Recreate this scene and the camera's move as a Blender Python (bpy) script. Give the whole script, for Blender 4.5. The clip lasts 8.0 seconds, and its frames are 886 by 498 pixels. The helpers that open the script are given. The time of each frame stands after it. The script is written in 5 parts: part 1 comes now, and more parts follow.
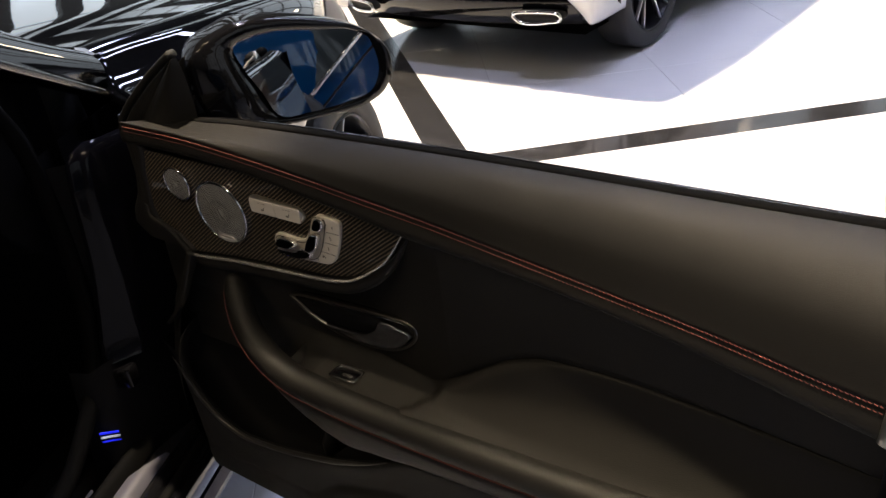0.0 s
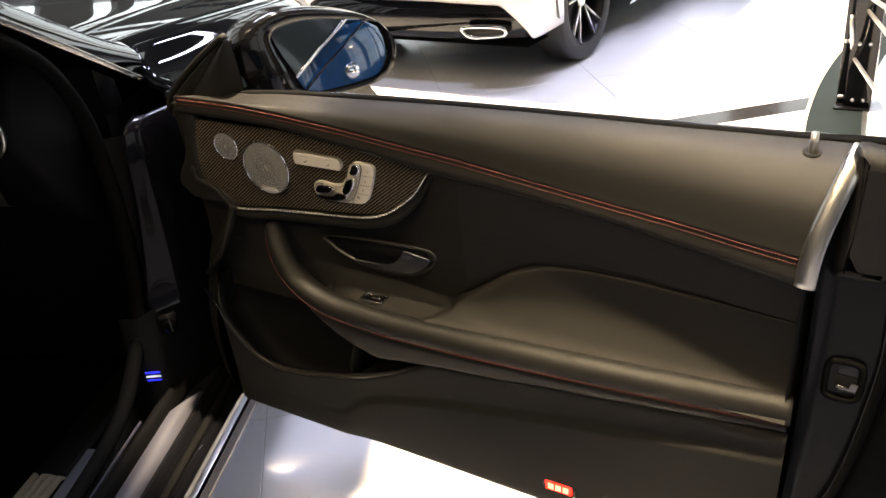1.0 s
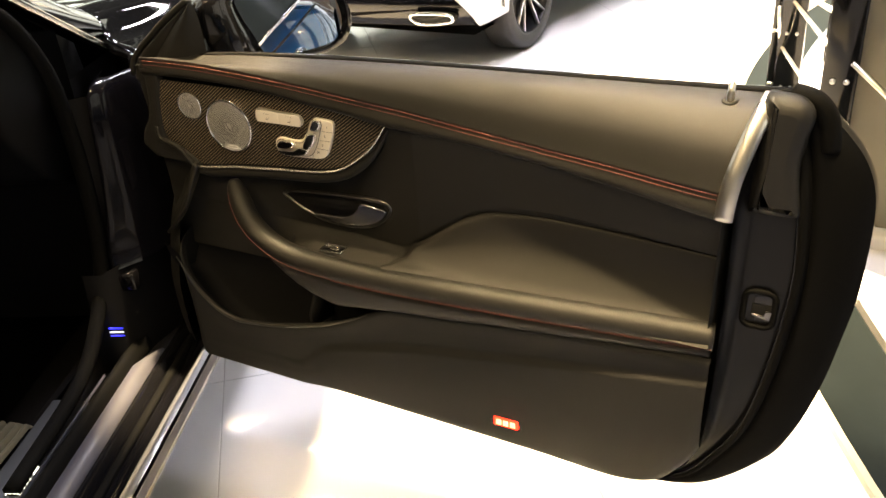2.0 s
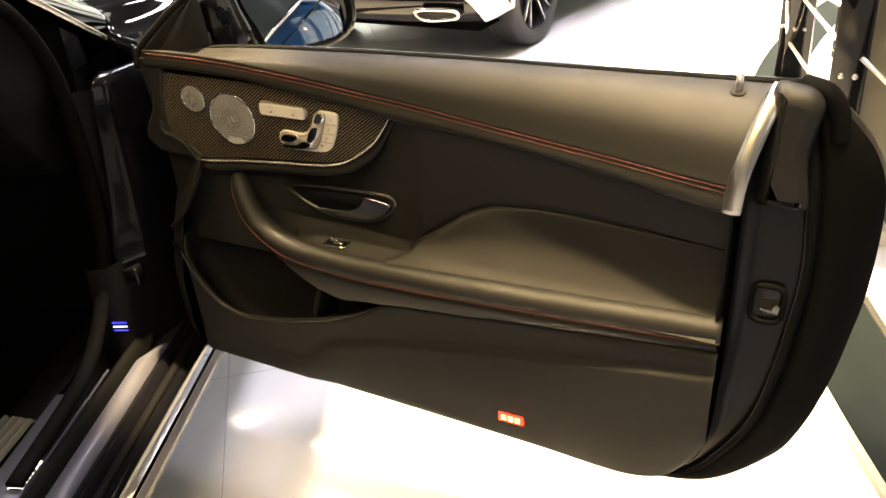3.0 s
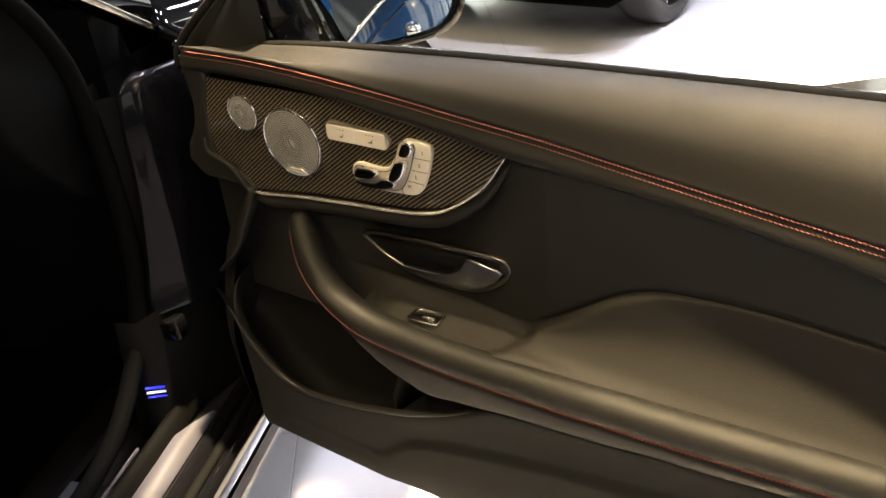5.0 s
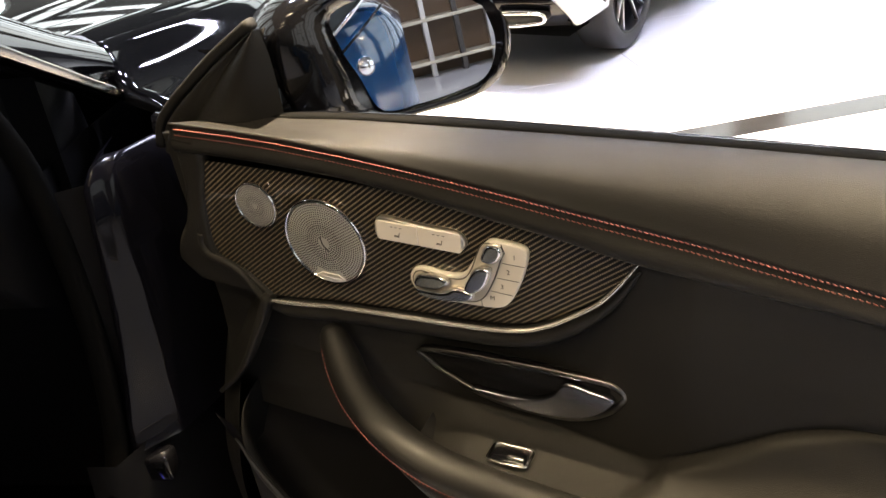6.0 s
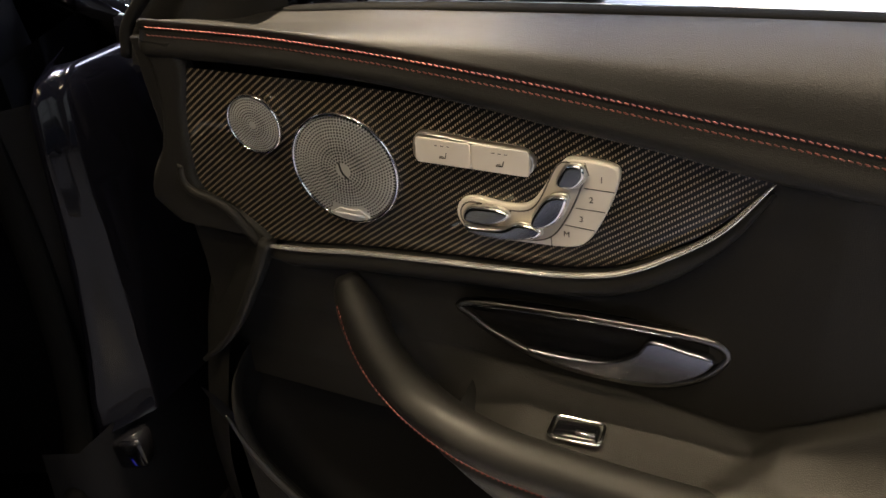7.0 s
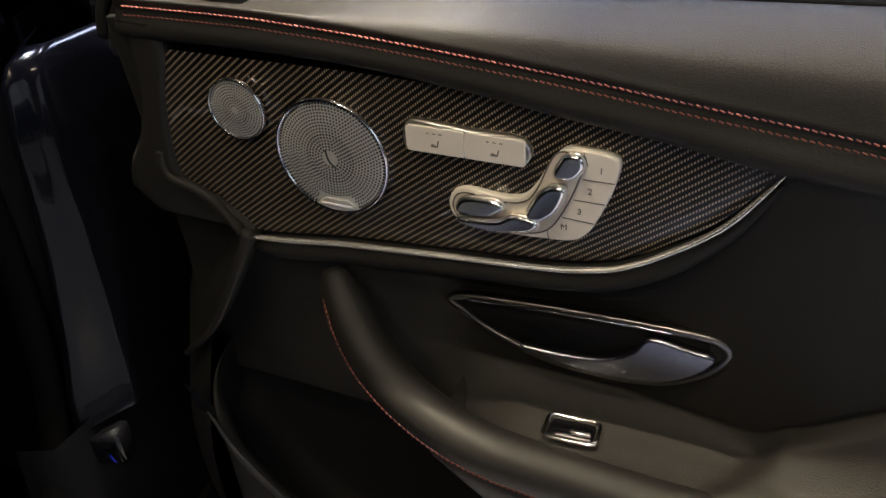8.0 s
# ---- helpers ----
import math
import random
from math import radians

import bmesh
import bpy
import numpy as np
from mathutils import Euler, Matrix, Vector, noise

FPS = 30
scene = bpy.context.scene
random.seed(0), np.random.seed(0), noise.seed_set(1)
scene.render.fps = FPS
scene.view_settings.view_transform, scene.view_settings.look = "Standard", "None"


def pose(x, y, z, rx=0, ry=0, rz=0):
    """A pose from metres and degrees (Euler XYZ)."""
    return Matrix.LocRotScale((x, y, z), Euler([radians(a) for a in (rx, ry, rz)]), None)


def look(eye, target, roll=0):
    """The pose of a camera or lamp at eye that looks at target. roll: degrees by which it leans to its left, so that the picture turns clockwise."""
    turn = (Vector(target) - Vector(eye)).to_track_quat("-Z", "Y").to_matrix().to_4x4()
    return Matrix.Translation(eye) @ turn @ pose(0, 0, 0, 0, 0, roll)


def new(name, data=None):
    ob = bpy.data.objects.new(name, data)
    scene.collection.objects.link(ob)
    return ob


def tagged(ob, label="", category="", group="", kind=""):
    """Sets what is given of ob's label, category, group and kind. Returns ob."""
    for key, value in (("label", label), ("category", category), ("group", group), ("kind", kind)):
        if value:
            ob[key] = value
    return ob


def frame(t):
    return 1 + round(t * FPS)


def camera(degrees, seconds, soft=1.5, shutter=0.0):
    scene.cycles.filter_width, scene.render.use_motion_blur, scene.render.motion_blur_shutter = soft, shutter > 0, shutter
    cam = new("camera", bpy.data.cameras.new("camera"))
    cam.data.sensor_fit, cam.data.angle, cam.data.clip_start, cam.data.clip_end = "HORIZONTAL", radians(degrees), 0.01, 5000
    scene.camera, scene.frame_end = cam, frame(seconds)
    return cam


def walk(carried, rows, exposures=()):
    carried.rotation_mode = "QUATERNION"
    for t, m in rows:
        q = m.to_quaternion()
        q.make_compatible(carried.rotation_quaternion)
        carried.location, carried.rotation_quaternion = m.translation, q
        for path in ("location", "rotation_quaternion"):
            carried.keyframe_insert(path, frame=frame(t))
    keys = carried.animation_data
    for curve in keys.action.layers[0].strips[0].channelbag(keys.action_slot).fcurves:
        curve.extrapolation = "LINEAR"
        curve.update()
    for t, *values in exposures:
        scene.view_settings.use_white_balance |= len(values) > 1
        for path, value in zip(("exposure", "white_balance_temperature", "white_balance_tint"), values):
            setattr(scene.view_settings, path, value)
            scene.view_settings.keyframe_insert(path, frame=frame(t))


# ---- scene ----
cam = camera(56.0, 8.0)
METRES, EYE, TILT, LEAN, TURN = 1.45, 1.35, -22.0, 0.0, 0.0
PATH = [
    (0, (1.088, -0.681, 1.31), (0.031, 0.71, 0.335), -7.5),
    (0.5, (1.125, -0.801, 1.334), (0.079, 0.632, 0.41), -7.0),
    (1, (1.143, -0.999, 1.33), (0.211, 0.503, 0.394), -6.4),
    (1.5, (1.176, -1.091, 1.324), (0.309, 0.438, 0.37), -5.1),
    (2, (1.186, -1.116, 1.307), (0.37, 0.442, 0.355), -4.6),
    (3.5, (1.18, -1.095, 1.289), (0.325, 0.436, 0.327), -5.1),
    (4, (1.11, -0.967, 1.271), (0.152, 0.502, 0.309), -6.3),
    (5.5, (0.837, -0.657, 1.203), (-0.201, 0.734, 0.208), -6.7),
    (6, (0.682, -0.599, 1.204), (-0.218, 0.908, 0.246), -7.0),
    (6.5, (0.583, -0.564, 1.148), (-0.228, 0.973, 0.158), -6.1),
    (7, (0.537, -0.521, 1.1), (-0.251, 1.0, 0.067), -5.8),
    (7.5, (0.522, -0.503, 1.09), (-0.248, 1.007, 0.028), -5.6),
    (8, (0.522, -0.499, 1.09), (-0.231, 1.018, 0.027), -5.0),
]
EXPOSURES = [(0, -0.75, 6700, 10), (0.6, -0.35, 6900, 10), (0.9, 0.2, 7100, 9), (1.4, 1.02, 9000, 6), (2.2, 1.06, 9200, 5), (4.2, 1.1, 9400, 4), (5.5, 0.93, 7600, 7), (6.5, 0.8, 7300, 8), (7, 0.5, 6900, 8), (8, 0.36, 6300, 8)]
walk(cam, [(t, look(eye, target, roll)) for t, eye, target, roll in PATH], EXPOSURES)

# ---- world and light ----
world = bpy.data.worlds.new("showroom_air")
world.use_nodes = True
scene.world = world
bg = world.node_tree.nodes["Background"]
bg.inputs[0].default_value = (0.75, 0.85, 1.0, 1)
bg.inputs[1].default_value = 0.03


def ceiling_lamp(x, y, z, watts, size, colour):
    data = bpy.data.lights.new("ceiling_light", "AREA")
    data.shape, data.size, data.energy, data.color = "DISK", size, watts, colour
    ob = new("ceiling_light", data)
    ob.matrix_world = pose(x, y, z)
    return ob


WARM, COOL = (1.0, 0.82, 0.58), (0.64, 0.7, 1.0)
LAMPS = [(-2.95, 13.4, 4.75, 60, 0.6, WARM), (2.6, -3.6, 5.4, 8, 0.07, WARM), (-1.4, -2.2, 5.4, 12, 0.08, WARM)]
for lamp in LAMPS:
    ceiling_lamp(*lamp)


def ceiling_spot(eye, target, watts, degrees, size, colour, blend=0.5):
    data = bpy.data.lights.new("ceiling_spot", "SPOT")
    data.energy, data.spot_size, data.spot_blend, data.shadow_soft_size, data.color = watts, radians(degrees), blend, size, colour
    ob = new("ceiling_spot", data)
    ob.matrix_world = look(eye, target)
    return ob


def strip_lamp(x, y, z, watts, length, width, colour, turned_by=0.0):
    data = bpy.data.lights.new("strip_light", "AREA")
    data.shape, data.size, data.size_y, data.energy, data.color = "RECTANGLE", length, width, watts, colour
    ob = new("strip_light", data)
    ob.matrix_world = pose(x, y, z, rz=turned_by)
    return ob


# unseen strip lamps added as fill on the camera's side of the door
for row_x, row_y, row_w in ((0.4, -1.5, 62), (-0.4, -3.4, 62), (0.6, -5.2, 74)):
    strip_lamp(row_x, row_y, 5.3, row_w, 2.4, 0.06, WARM)
for row_x, row_y, row_w in ((-1.2, 4.6, 130), (2.4, 4.4, 140), (-4.4, 4.4, 120)):
    strip_lamp(row_x, row_y, 5.5, row_w, 1.6, 0.4, COOL, 70)
strip_lamp(0.0, 1.3, 5.5, 170, 1.0, 0.3, COOL, 20)
# the spots over the open door, and those over the white car and the aisle
ceiling_spot((0.52, -0.2, 5.2), (0.5, -0.04, 0.74), 1000, 6.8, 0.03, WARM, 0.8)
ceiling_spot((1.0, -0.5, 5.2), (0.92, -0.04, 0.68), 2700, 8.6, 0.12, WARM, 0.8)
ceiling_spot((0.25, 0.9, 5.2), (0.13, 0.02, 0.885), 5200, 6.0, 0.05, WARM, 0.7)
ceiling_spot((-2.7, 3.5, 5.4), (-0.7, 2.9, 0.0), 9000, 51, 0.12, WARM, 0.22)
ceiling_spot((0.7, 2.9, 5.3), (0.7, 2.9, 0.0), 800, 44, 0.1, COOL)


# ---- materials ----
def shader(name, base, rough=0.5, metal=0.0, grain=0.0, grain_scale=400.0, vary=0.15, vary_scale=6.0, coat=0.0, bump=0.0, spec=0.5):
    """A surface with fine grain relief and slow variation of colour and gloss."""
    m = bpy.data.materials.new(name)
    m.use_nodes = True
    n, l = m.node_tree.nodes, m.node_tree.links
    b = n["Principled BSDF"]
    b.inputs["Metallic"].default_value = metal
    b.inputs["Coat Weight"].default_value = coat
    b.inputs["Coat Roughness"].default_value = 0.04
    b.inputs["Specular IOR Level"].default_value = spec
    co = n.new("ShaderNodeTexCoord")
    big = n.new("ShaderNodeTexNoise")
    big.inputs["Scale"].default_value, big.inputs["Detail"].default_value = vary_scale, 5
    l.new(co.outputs["Object"], big.inputs["Vector"])
    mix = n.new("ShaderNodeMix")
    mix.data_type = "RGBA"
    mix.inputs[6].default_value = (*[c * (1 - vary) for c in base], 1)
    mix.inputs[7].default_value = (*[min(1, c * (1 + vary)) for c in base], 1)
    l.new(big.outputs["Fac"], mix.inputs[0])
    l.new(mix.outputs[2], b.inputs["Base Color"])
    rg = n.new("ShaderNodeMapRange")
    rg.inputs["To Min"].default_value, rg.inputs["To Max"].default_value = max(0.0, rough * 0.88), min(1, rough * 1.12)
    l.new(big.outputs["Fac"], rg.inputs["Value"])
    l.new(rg.outputs["Result"], b.inputs["Roughness"])
    if grain:
        g = n.new("ShaderNodeTexVoronoi") if bump == 0 else n.new("ShaderNodeTexNoise")
        g.inputs["Scale"].default_value = grain_scale
        l.new(co.outputs["Object"], g.inputs["Vector"])
        bp = n.new("ShaderNodeBump")
        bp.inputs["Strength"].default_value, bp.inputs["Distance"].default_value = grain, 0.001
        l.new(g.outputs[0], bp.inputs["Height"])
        l.new(bp.outputs[0], b.inputs["Normal"])
    return m


def glow(name, colour, strength):
    m = bpy.data.materials.new(name)
    m.use_nodes = True
    b = m.node_tree.nodes["Principled BSDF"]
    b.inputs["Base Color"].default_value = (*colour, 1)
    b.inputs["Emission Color"].default_value = (*colour, 1)
    b.inputs["Emission Strength"].default_value = strength
    return m


LEATHER = shader("black_leather", (0.0125, 0.012, 0.0115), 0.45, grain=0.28, grain_scale=1500, spec=0.26)
LEATHER_SOFT = shader("black_soft_trim", (0.0165, 0.0158, 0.0148), 0.52, grain=0.3, grain_scale=1100, spec=0.2)
PLASTIC = shader("black_grained_plastic", (0.0145, 0.0143, 0.0142), 0.6, grain=0.3, grain_scale=1300, spec=0.15)
RUBBER = shader("black_rubber", (0.0045, 0.0045, 0.0046), 0.75, grain=0.25, grain_scale=700, spec=0.04)
PAINT_BLACK = shader("black_car_paint", (0.003, 0.003, 0.004), 0.06, coat=1.0, vary=0.05, spec=0.2)
PAINT_WHITE = shader("white_car_paint", (0.55, 0.56, 0.58), 0.25, coat=1.0, vary=0.03)
GLOSS_BLACK = shader("gloss_black_plastic", (0.004, 0.004, 0.005), 0.1, coat=0.45, spec=0.1)
CHROME = shader("polished_chrome", (0.82, 0.82, 0.83), 0.08, 1.0, vary=0.04)
SATIN = shader("satin_aluminium", (0.66, 0.64, 0.6), 0.3, 1.0, grain=0.08, grain_scale=700, vary=0.05)
SWITCH = shader("champagne_switch", (0.78, 0.73, 0.65), 0.4, 0.15, vary=0.05)
GRILLE = shader("grille_metal", (0.85, 0.84, 0.81), 0.3, 0.65, vary=0.05)
turned = GRILLE.node_tree.nodes.new("ShaderNodeTangent")
turned.direction_type, turned.axis = "RADIAL", "Y"
GRILLE.node_tree.links.new(turned.outputs[0], GRILLE.node_tree.nodes["Principled BSDF"].inputs["Tangent"])
GRILLE.node_tree.nodes["Principled BSDF"].inputs["Anisotropic"].default_value = 0.85
SOFT_CHROME = shader("satin_chrome", (0.9, 0.89, 0.87), 0.24, 0.8, vary=0.04)
KEY_CHROME = shader("bright_chrome", (0.93, 0.92, 0.9), 0.12, 1.0, vary=0.03)
STITCH = shader("red_thread", (0.17, 0.045, 0.035), 0.7, grain=0.3, grain_scale=2500)
SOFT_DARK = shader("smoked_satin_metal", (0.16, 0.155, 0.15), 0.2, 1.0)
GREY_METAL = shader("dark_painted_door_end", (0.006, 0.0062, 0.0075), 0.3, coat=0.06, spec=0.14)
MIRROR = shader("mirror_glass", (0.86, 0.9, 0.95), 0.01, 1.0, vary=0.01)
FLOOR = shader("white_stone_tile", (0.63, 0.63, 0.66), 0.16, vary=0.05, vary_scale=2.0, coat=0.2)
STRIPE = shader("black_stone", (0.02, 0.02, 0.022), 0.12, vary=0.6, vary_scale=14.0)
JOINT = shader("tile_joint", (0.36, 0.36, 0.38), 0.7)
DARK_FRAME = shader("dark_window_frame", (0.05, 0.045, 0.04), 0.5)
WALL = shader("showroom_wall", (0.14, 0.14, 0.15), 0.7)
CEIL = shader("showroom_ceiling", (0.022, 0.021, 0.022), 0.8)
TYRE = shader("tyre_rubber", (0.018, 0.018, 0.019), 0.65, grain=0.3, grain_scale=120)


def carbon_weave():
    """Twill weave: slanted bands broken by fine cross threads, under clear lacquer."""
    m = shader("carbon_fibre", (0.02, 0.017, 0.014), 0.34, coat=1.0, spec=0.3)
    n, l = m.node_tree.nodes, m.node_tree.links
    b = n["Principled BSDF"]
    co = n.new("ShaderNodeTexCoord")
    waves = []
    for angle, scale in ((-52, 70.0), (8, 150.0)):
        mp = n.new("ShaderNodeMapping")
        mp.inputs["Rotation"].default_value = (0, radians(angle), 0)
        l.new(co.outputs["Object"], mp.inputs["Vector"])
        w = n.new("ShaderNodeTexWave")
        w.bands_direction = "X"
        w.inputs["Scale"].default_value, w.inputs["Distortion"].default_value = scale, 0.25
        w.inputs["Detail"].default_value = 1.0
        l.new(mp.outputs[0], w.inputs["Vector"])
        waves.append(w)
    sharp = n.new("ShaderNodeMapRange")
    sharp.inputs["From Min"].default_value, sharp.inputs["From Max"].default_value = 0.58, 0.9
    l.new(waves[0].outputs["Fac"], sharp.inputs["Value"])
    fine = n.new("ShaderNodeMapRange")
    fine.inputs["From Min"].default_value, fine.inputs["From Max"].default_value, fine.inputs["To Min"].default_value = 0.3, 0.7, 0.05
    l.new(waves[1].outputs["Fac"], fine.inputs["Value"])
    mul = n.new("ShaderNodeMath")
    mul.operation = "MULTIPLY"
    l.new(sharp.outputs[0], mul.inputs[0])
    l.new(fine.outputs[0], mul.inputs[1])
    mix = n.new("ShaderNodeMix")
    mix.data_type = "RGBA"
    mix.inputs[6].default_value, mix.inputs[7].default_value = (0.004, 0.0036, 0.0032, 1), (0.38, 0.305, 0.225, 1)
    l.new(mul.outputs[0], mix.inputs[0])
    l.new(mix.outputs[2], b.inputs["Base Color"])
    b.inputs["Metallic"].default_value = 0.15
    return m


CARBON = carbon_weave()
BLUE_GLOW = glow("blue_glint", (0.01, 0.02, 1.0), 1.0)
OLIVE = shader("grey_olive_panel", (0.17, 0.16, 0.13), 0.6)
BEIGE = shader("beige_edge", (0.5, 0.45, 0.35), 0.4)
BORDER = shader("dark_border_glass", (0.014, 0.019, 0.02), 0.45, spec=0.03, vary=0.4)
DARK_GLASS = shader("dark_glass_panel", (0.02, 0.024, 0.024), 0.08)
LINING = shader("dark_cabin_lining", (0.005, 0.005, 0.006), 0.7, spec=0.15, grain=0.3, grain_scale=900)
CARPET = shader("dark_carpet", (0.006, 0.006, 0.007), 0.95, spec=0.1, grain=0.8, grain_scale=500, bump=1)
SILL_GREY = shader("grey_sill_paint", (0.06, 0.06, 0.078), 0.35, coat=0.5)
MARK = shader("pale_print", (0.7, 0.7, 0.7), 0.5)
DARK_PRINT = shader("dark_print", (0.1, 0.09, 0.075), 0.6)
HOLE = shader("dark_holes", (0.01, 0.01, 0.01), 0.9)
HOT_LIGHT = glow("lamp_cell", (1.0, 0.16, 0.1), 5.0)
RED_LIGHT = glow("red_lamp", (1.0, 0.03, 0.02), 2.2)
DAY = glow("daylight", (0.8, 0.9, 1.0), 1.5)
DAY_DIM = glow("shaded_daylight", (0.85, 0.92, 1.0), 0.8)


# ---- mesh helpers ----
def thing(name, label, category, at=(0, 0, 0), group="", kind=""):
    ob = new(name)
    ob.matrix_basis = Matrix.Translation(at)
    ob.empty_display_size = 0.05
    return tagged(ob, label, category, group, kind)


def part(name, bm, material, parent, label="", smooth=True, kind=""):
    """Links a bmesh, in world places, as one mesh under a thing or a part."""
    me = bpy.data.meshes.new(name)
    bmesh.ops.recalc_face_normals(bm, faces=bm.faces)
    bm.to_mesh(me)
    bm.free()
    me.materials.append(material)
    me.shade_smooth() if smooth else me.shade_flat()
    ob = new(name, me)
    if parent:
        ob.parent = parent
        up, p = Matrix.Identity(4), parent
        while p:
            up, p = p.matrix_basis @ up, p.parent
        root = parent
        while root.parent:
            root = root.parent
        ob.matrix_parent_inverse = root.matrix_basis.inverted() if parent == root else Matrix.Identity(4)
    return tagged(ob, label, kind=kind)


def fn(table):
    """A smooth function through (x, value) pairs."""
    t = np.array(table, float)
    x, y = t[:, 0], t[:, 1]
    d = np.diff(y) / np.diff(x)
    m = np.empty_like(y)
    m[0], m[-1] = d[0], d[-1]
    m[1:-1] = np.where(d[:-1] * d[1:] <= 0, 0, 2 * d[:-1] * d[1:] / (d[:-1] + d[1:] + 1e-12))

    def f(v):
        v = min(max(v, x[0]), x[-1])
        i = min(int(np.searchsorted(x, v, side="right")) - 1, len(x) - 2)
        h = x[i + 1] - x[i]
        s = (v - x[i]) / h
        return float((2 * s**3 - 3 * s**2 + 1) * y[i] + (s**3 - 2 * s**2 + s) * h * m[i] + (3 * s**2 - 2 * s**3) * y[i + 1] + (s**3 - s**2) * h * m[i + 1])
    return f


def spline(points, n, closed=False):
    """n places evenly along a smooth line through the points."""
    p = [Vector(q) for q in points]
    ext = [p[-1]] + p + [p[0], p[1]] if closed else [2 * p[0] - p[1]] + p + [2 * p[-1] - p[-2]]
    dense = []
    for i in range(1, len(ext) - 2):
        a, b, c, d = ext[i - 1:i + 3]
        for k in range(24):
            s = k / 24
            dense.append(0.5 * ((2 * b) + (c - a) * s + (2 * a - 5 * b + 4 * c - d) * s * s + (3 * b - a - 3 * c + d) * s**3))
    dense.append(ext[-2])
    acc = [0.0]
    for a, b in zip(dense, dense[1:]):
        acc.append(acc[-1] + (b - a).length)
    out = []
    for k in range(n):
        goal = acc[-1] * k / (n if closed else n - 1)
        i = min(max(int(np.searchsorted(acc, goal)) - 1, 0), len(dense) - 2)
        w = (goal - acc[i]) / max(acc[i + 1] - acc[i], 1e-9)
        out.append(dense[i].lerp(dense[i + 1], min(1, w)))
    return out


def loft(rows, closed=False, caps=False):
    """A skin over rows of places, row by row."""
    bm = bmesh.new()
    v = [[bm.verts.new(p) for p in row] for row in rows]
    n = len(v[0])
    for a, b in zip(v, v[1:]):
        for i in range(n if closed else n - 1):
            bm.faces.new((a[i], a[(i + 1) % n], b[(i + 1) % n], b[i]))
    if caps:
        bm.faces.new(v[0]), bm.faces.new(v[-1])
    return bm


def sweep(path, profile, side=(0, -1, 0), scale=None, closed_path=False):
    """Carries a closed profile of (across, out) along a path; out points to side."""
    rows = []
    n = len(path)
    for i, p in enumerate(path):
        t = (path[(i + 1) % n] - path[i - 1]) if closed_path else (path[min(i + 1, n - 1)] - path[max(i - 1, 0)])
        t.normalize()
        out = Vector(side)
        out = (out - t * out.dot(t)).normalized()
        across = t.cross(out)
        k = scale(i / max(1, n - 1)) if scale else 1
        rows.append([p + across * (a * k) + out * (b * k) for a, b in profile])
    if closed_path:
        rows.append(rows[0])
    return loft(rows, True, not closed_path)


def ring(rx, ry, n=12):
    return [(rx * math.cos(2 * math.pi * i / n), ry * math.sin(2 * math.pi * i / n)) for i in range(n)]


def rounded(w, h, r, n=3):
    pts = []
    for cx, cy, a0 in ((w / 2 - r, h / 2 - r, 0), (r - w / 2, h / 2 - r, 90), (r - w / 2, r - h / 2, 180), (w / 2 - r, r - h / 2, 270)):
        for k in range(n + 1):
            a = radians(a0 + 90 * k / n)
            pts.append((cx + r * math.cos(a), cy + r * math.sin(a)))
    return pts


def plate(outline, y_front, thick, bevel=0.001, bow=None):
    """A flat piece in the door's plane with rounded front edges. outline: (x, z); bow: what to add to y at (x, z)."""
    area = sum(p[0] * q[1] - q[0] * p[1] for p, q in zip(outline, [*outline[1:], outline[0]]))
    way = 1 if area > 0 else -1
    add = bow or (lambda x, z: 0.0)

    def lay(inset, y):
        out = []
        n = len(outline)
        for i in range(n):
            p, a, b = (Vector(outline[j]) for j in (i, i - 1, (i + 1) % n))
            t = (b - a).normalized()
            nrm = Vector((t.y, -t.x)) * way
            q = p - nrm * inset
            out.append(Vector((q.x, y + add(q.x, q.y), q.y)))
        return out
    return loft([lay(0, y_front + thick), lay(0, y_front + bevel), lay(bevel * 0.35, y_front + bevel * 0.3), lay(bevel, y_front), lay(bevel + 0.0005, y_front)], True, True)


def smooth_outline(points, n=60):
    return [(p.x, p.z) for p in spline([(x, 0, z) for x, z in points], n, True)]


def box(x0, x1, y0, y1, z0, z1, bevel=0.0, seg=2):
    bm = bmesh.new()
    bmesh.ops.create_cube(bm, size=1)
    for v in bm.verts:
        v.co = Vector(((x0 + x1) / 2 + v.co.x * (x1 - x0), (y0 + y1) / 2 + v.co.y * (y1 - y0), (z0 + z1) / 2 + v.co.z * (z1 - z0)))
    if bevel:
        bmesh.ops.bevel(bm, geom=bm.edges[:], offset=bevel, segments=seg, affect="EDGES", profile=0.5)
    return bm


def moved(bm, m):
    bmesh.ops.transform(bm, matrix=m, verts=bm.verts)
    return bm


def joined(bms):
    out = bmesh.new()
    for b in bms:
        me = bpy.data.meshes.new("tmp")
        b.to_mesh(me)
        b.free()
        out.from_mesh(me)
        bpy.data.meshes.remove(me)
    return out


# ---- the room ----
def slab(name, x0, x1, y0, y1, z0, z1, material, label):
    return tagged(part(name, box(x0, x1, y0, y1, z0, z1), material, None, label, False), kind="structure")


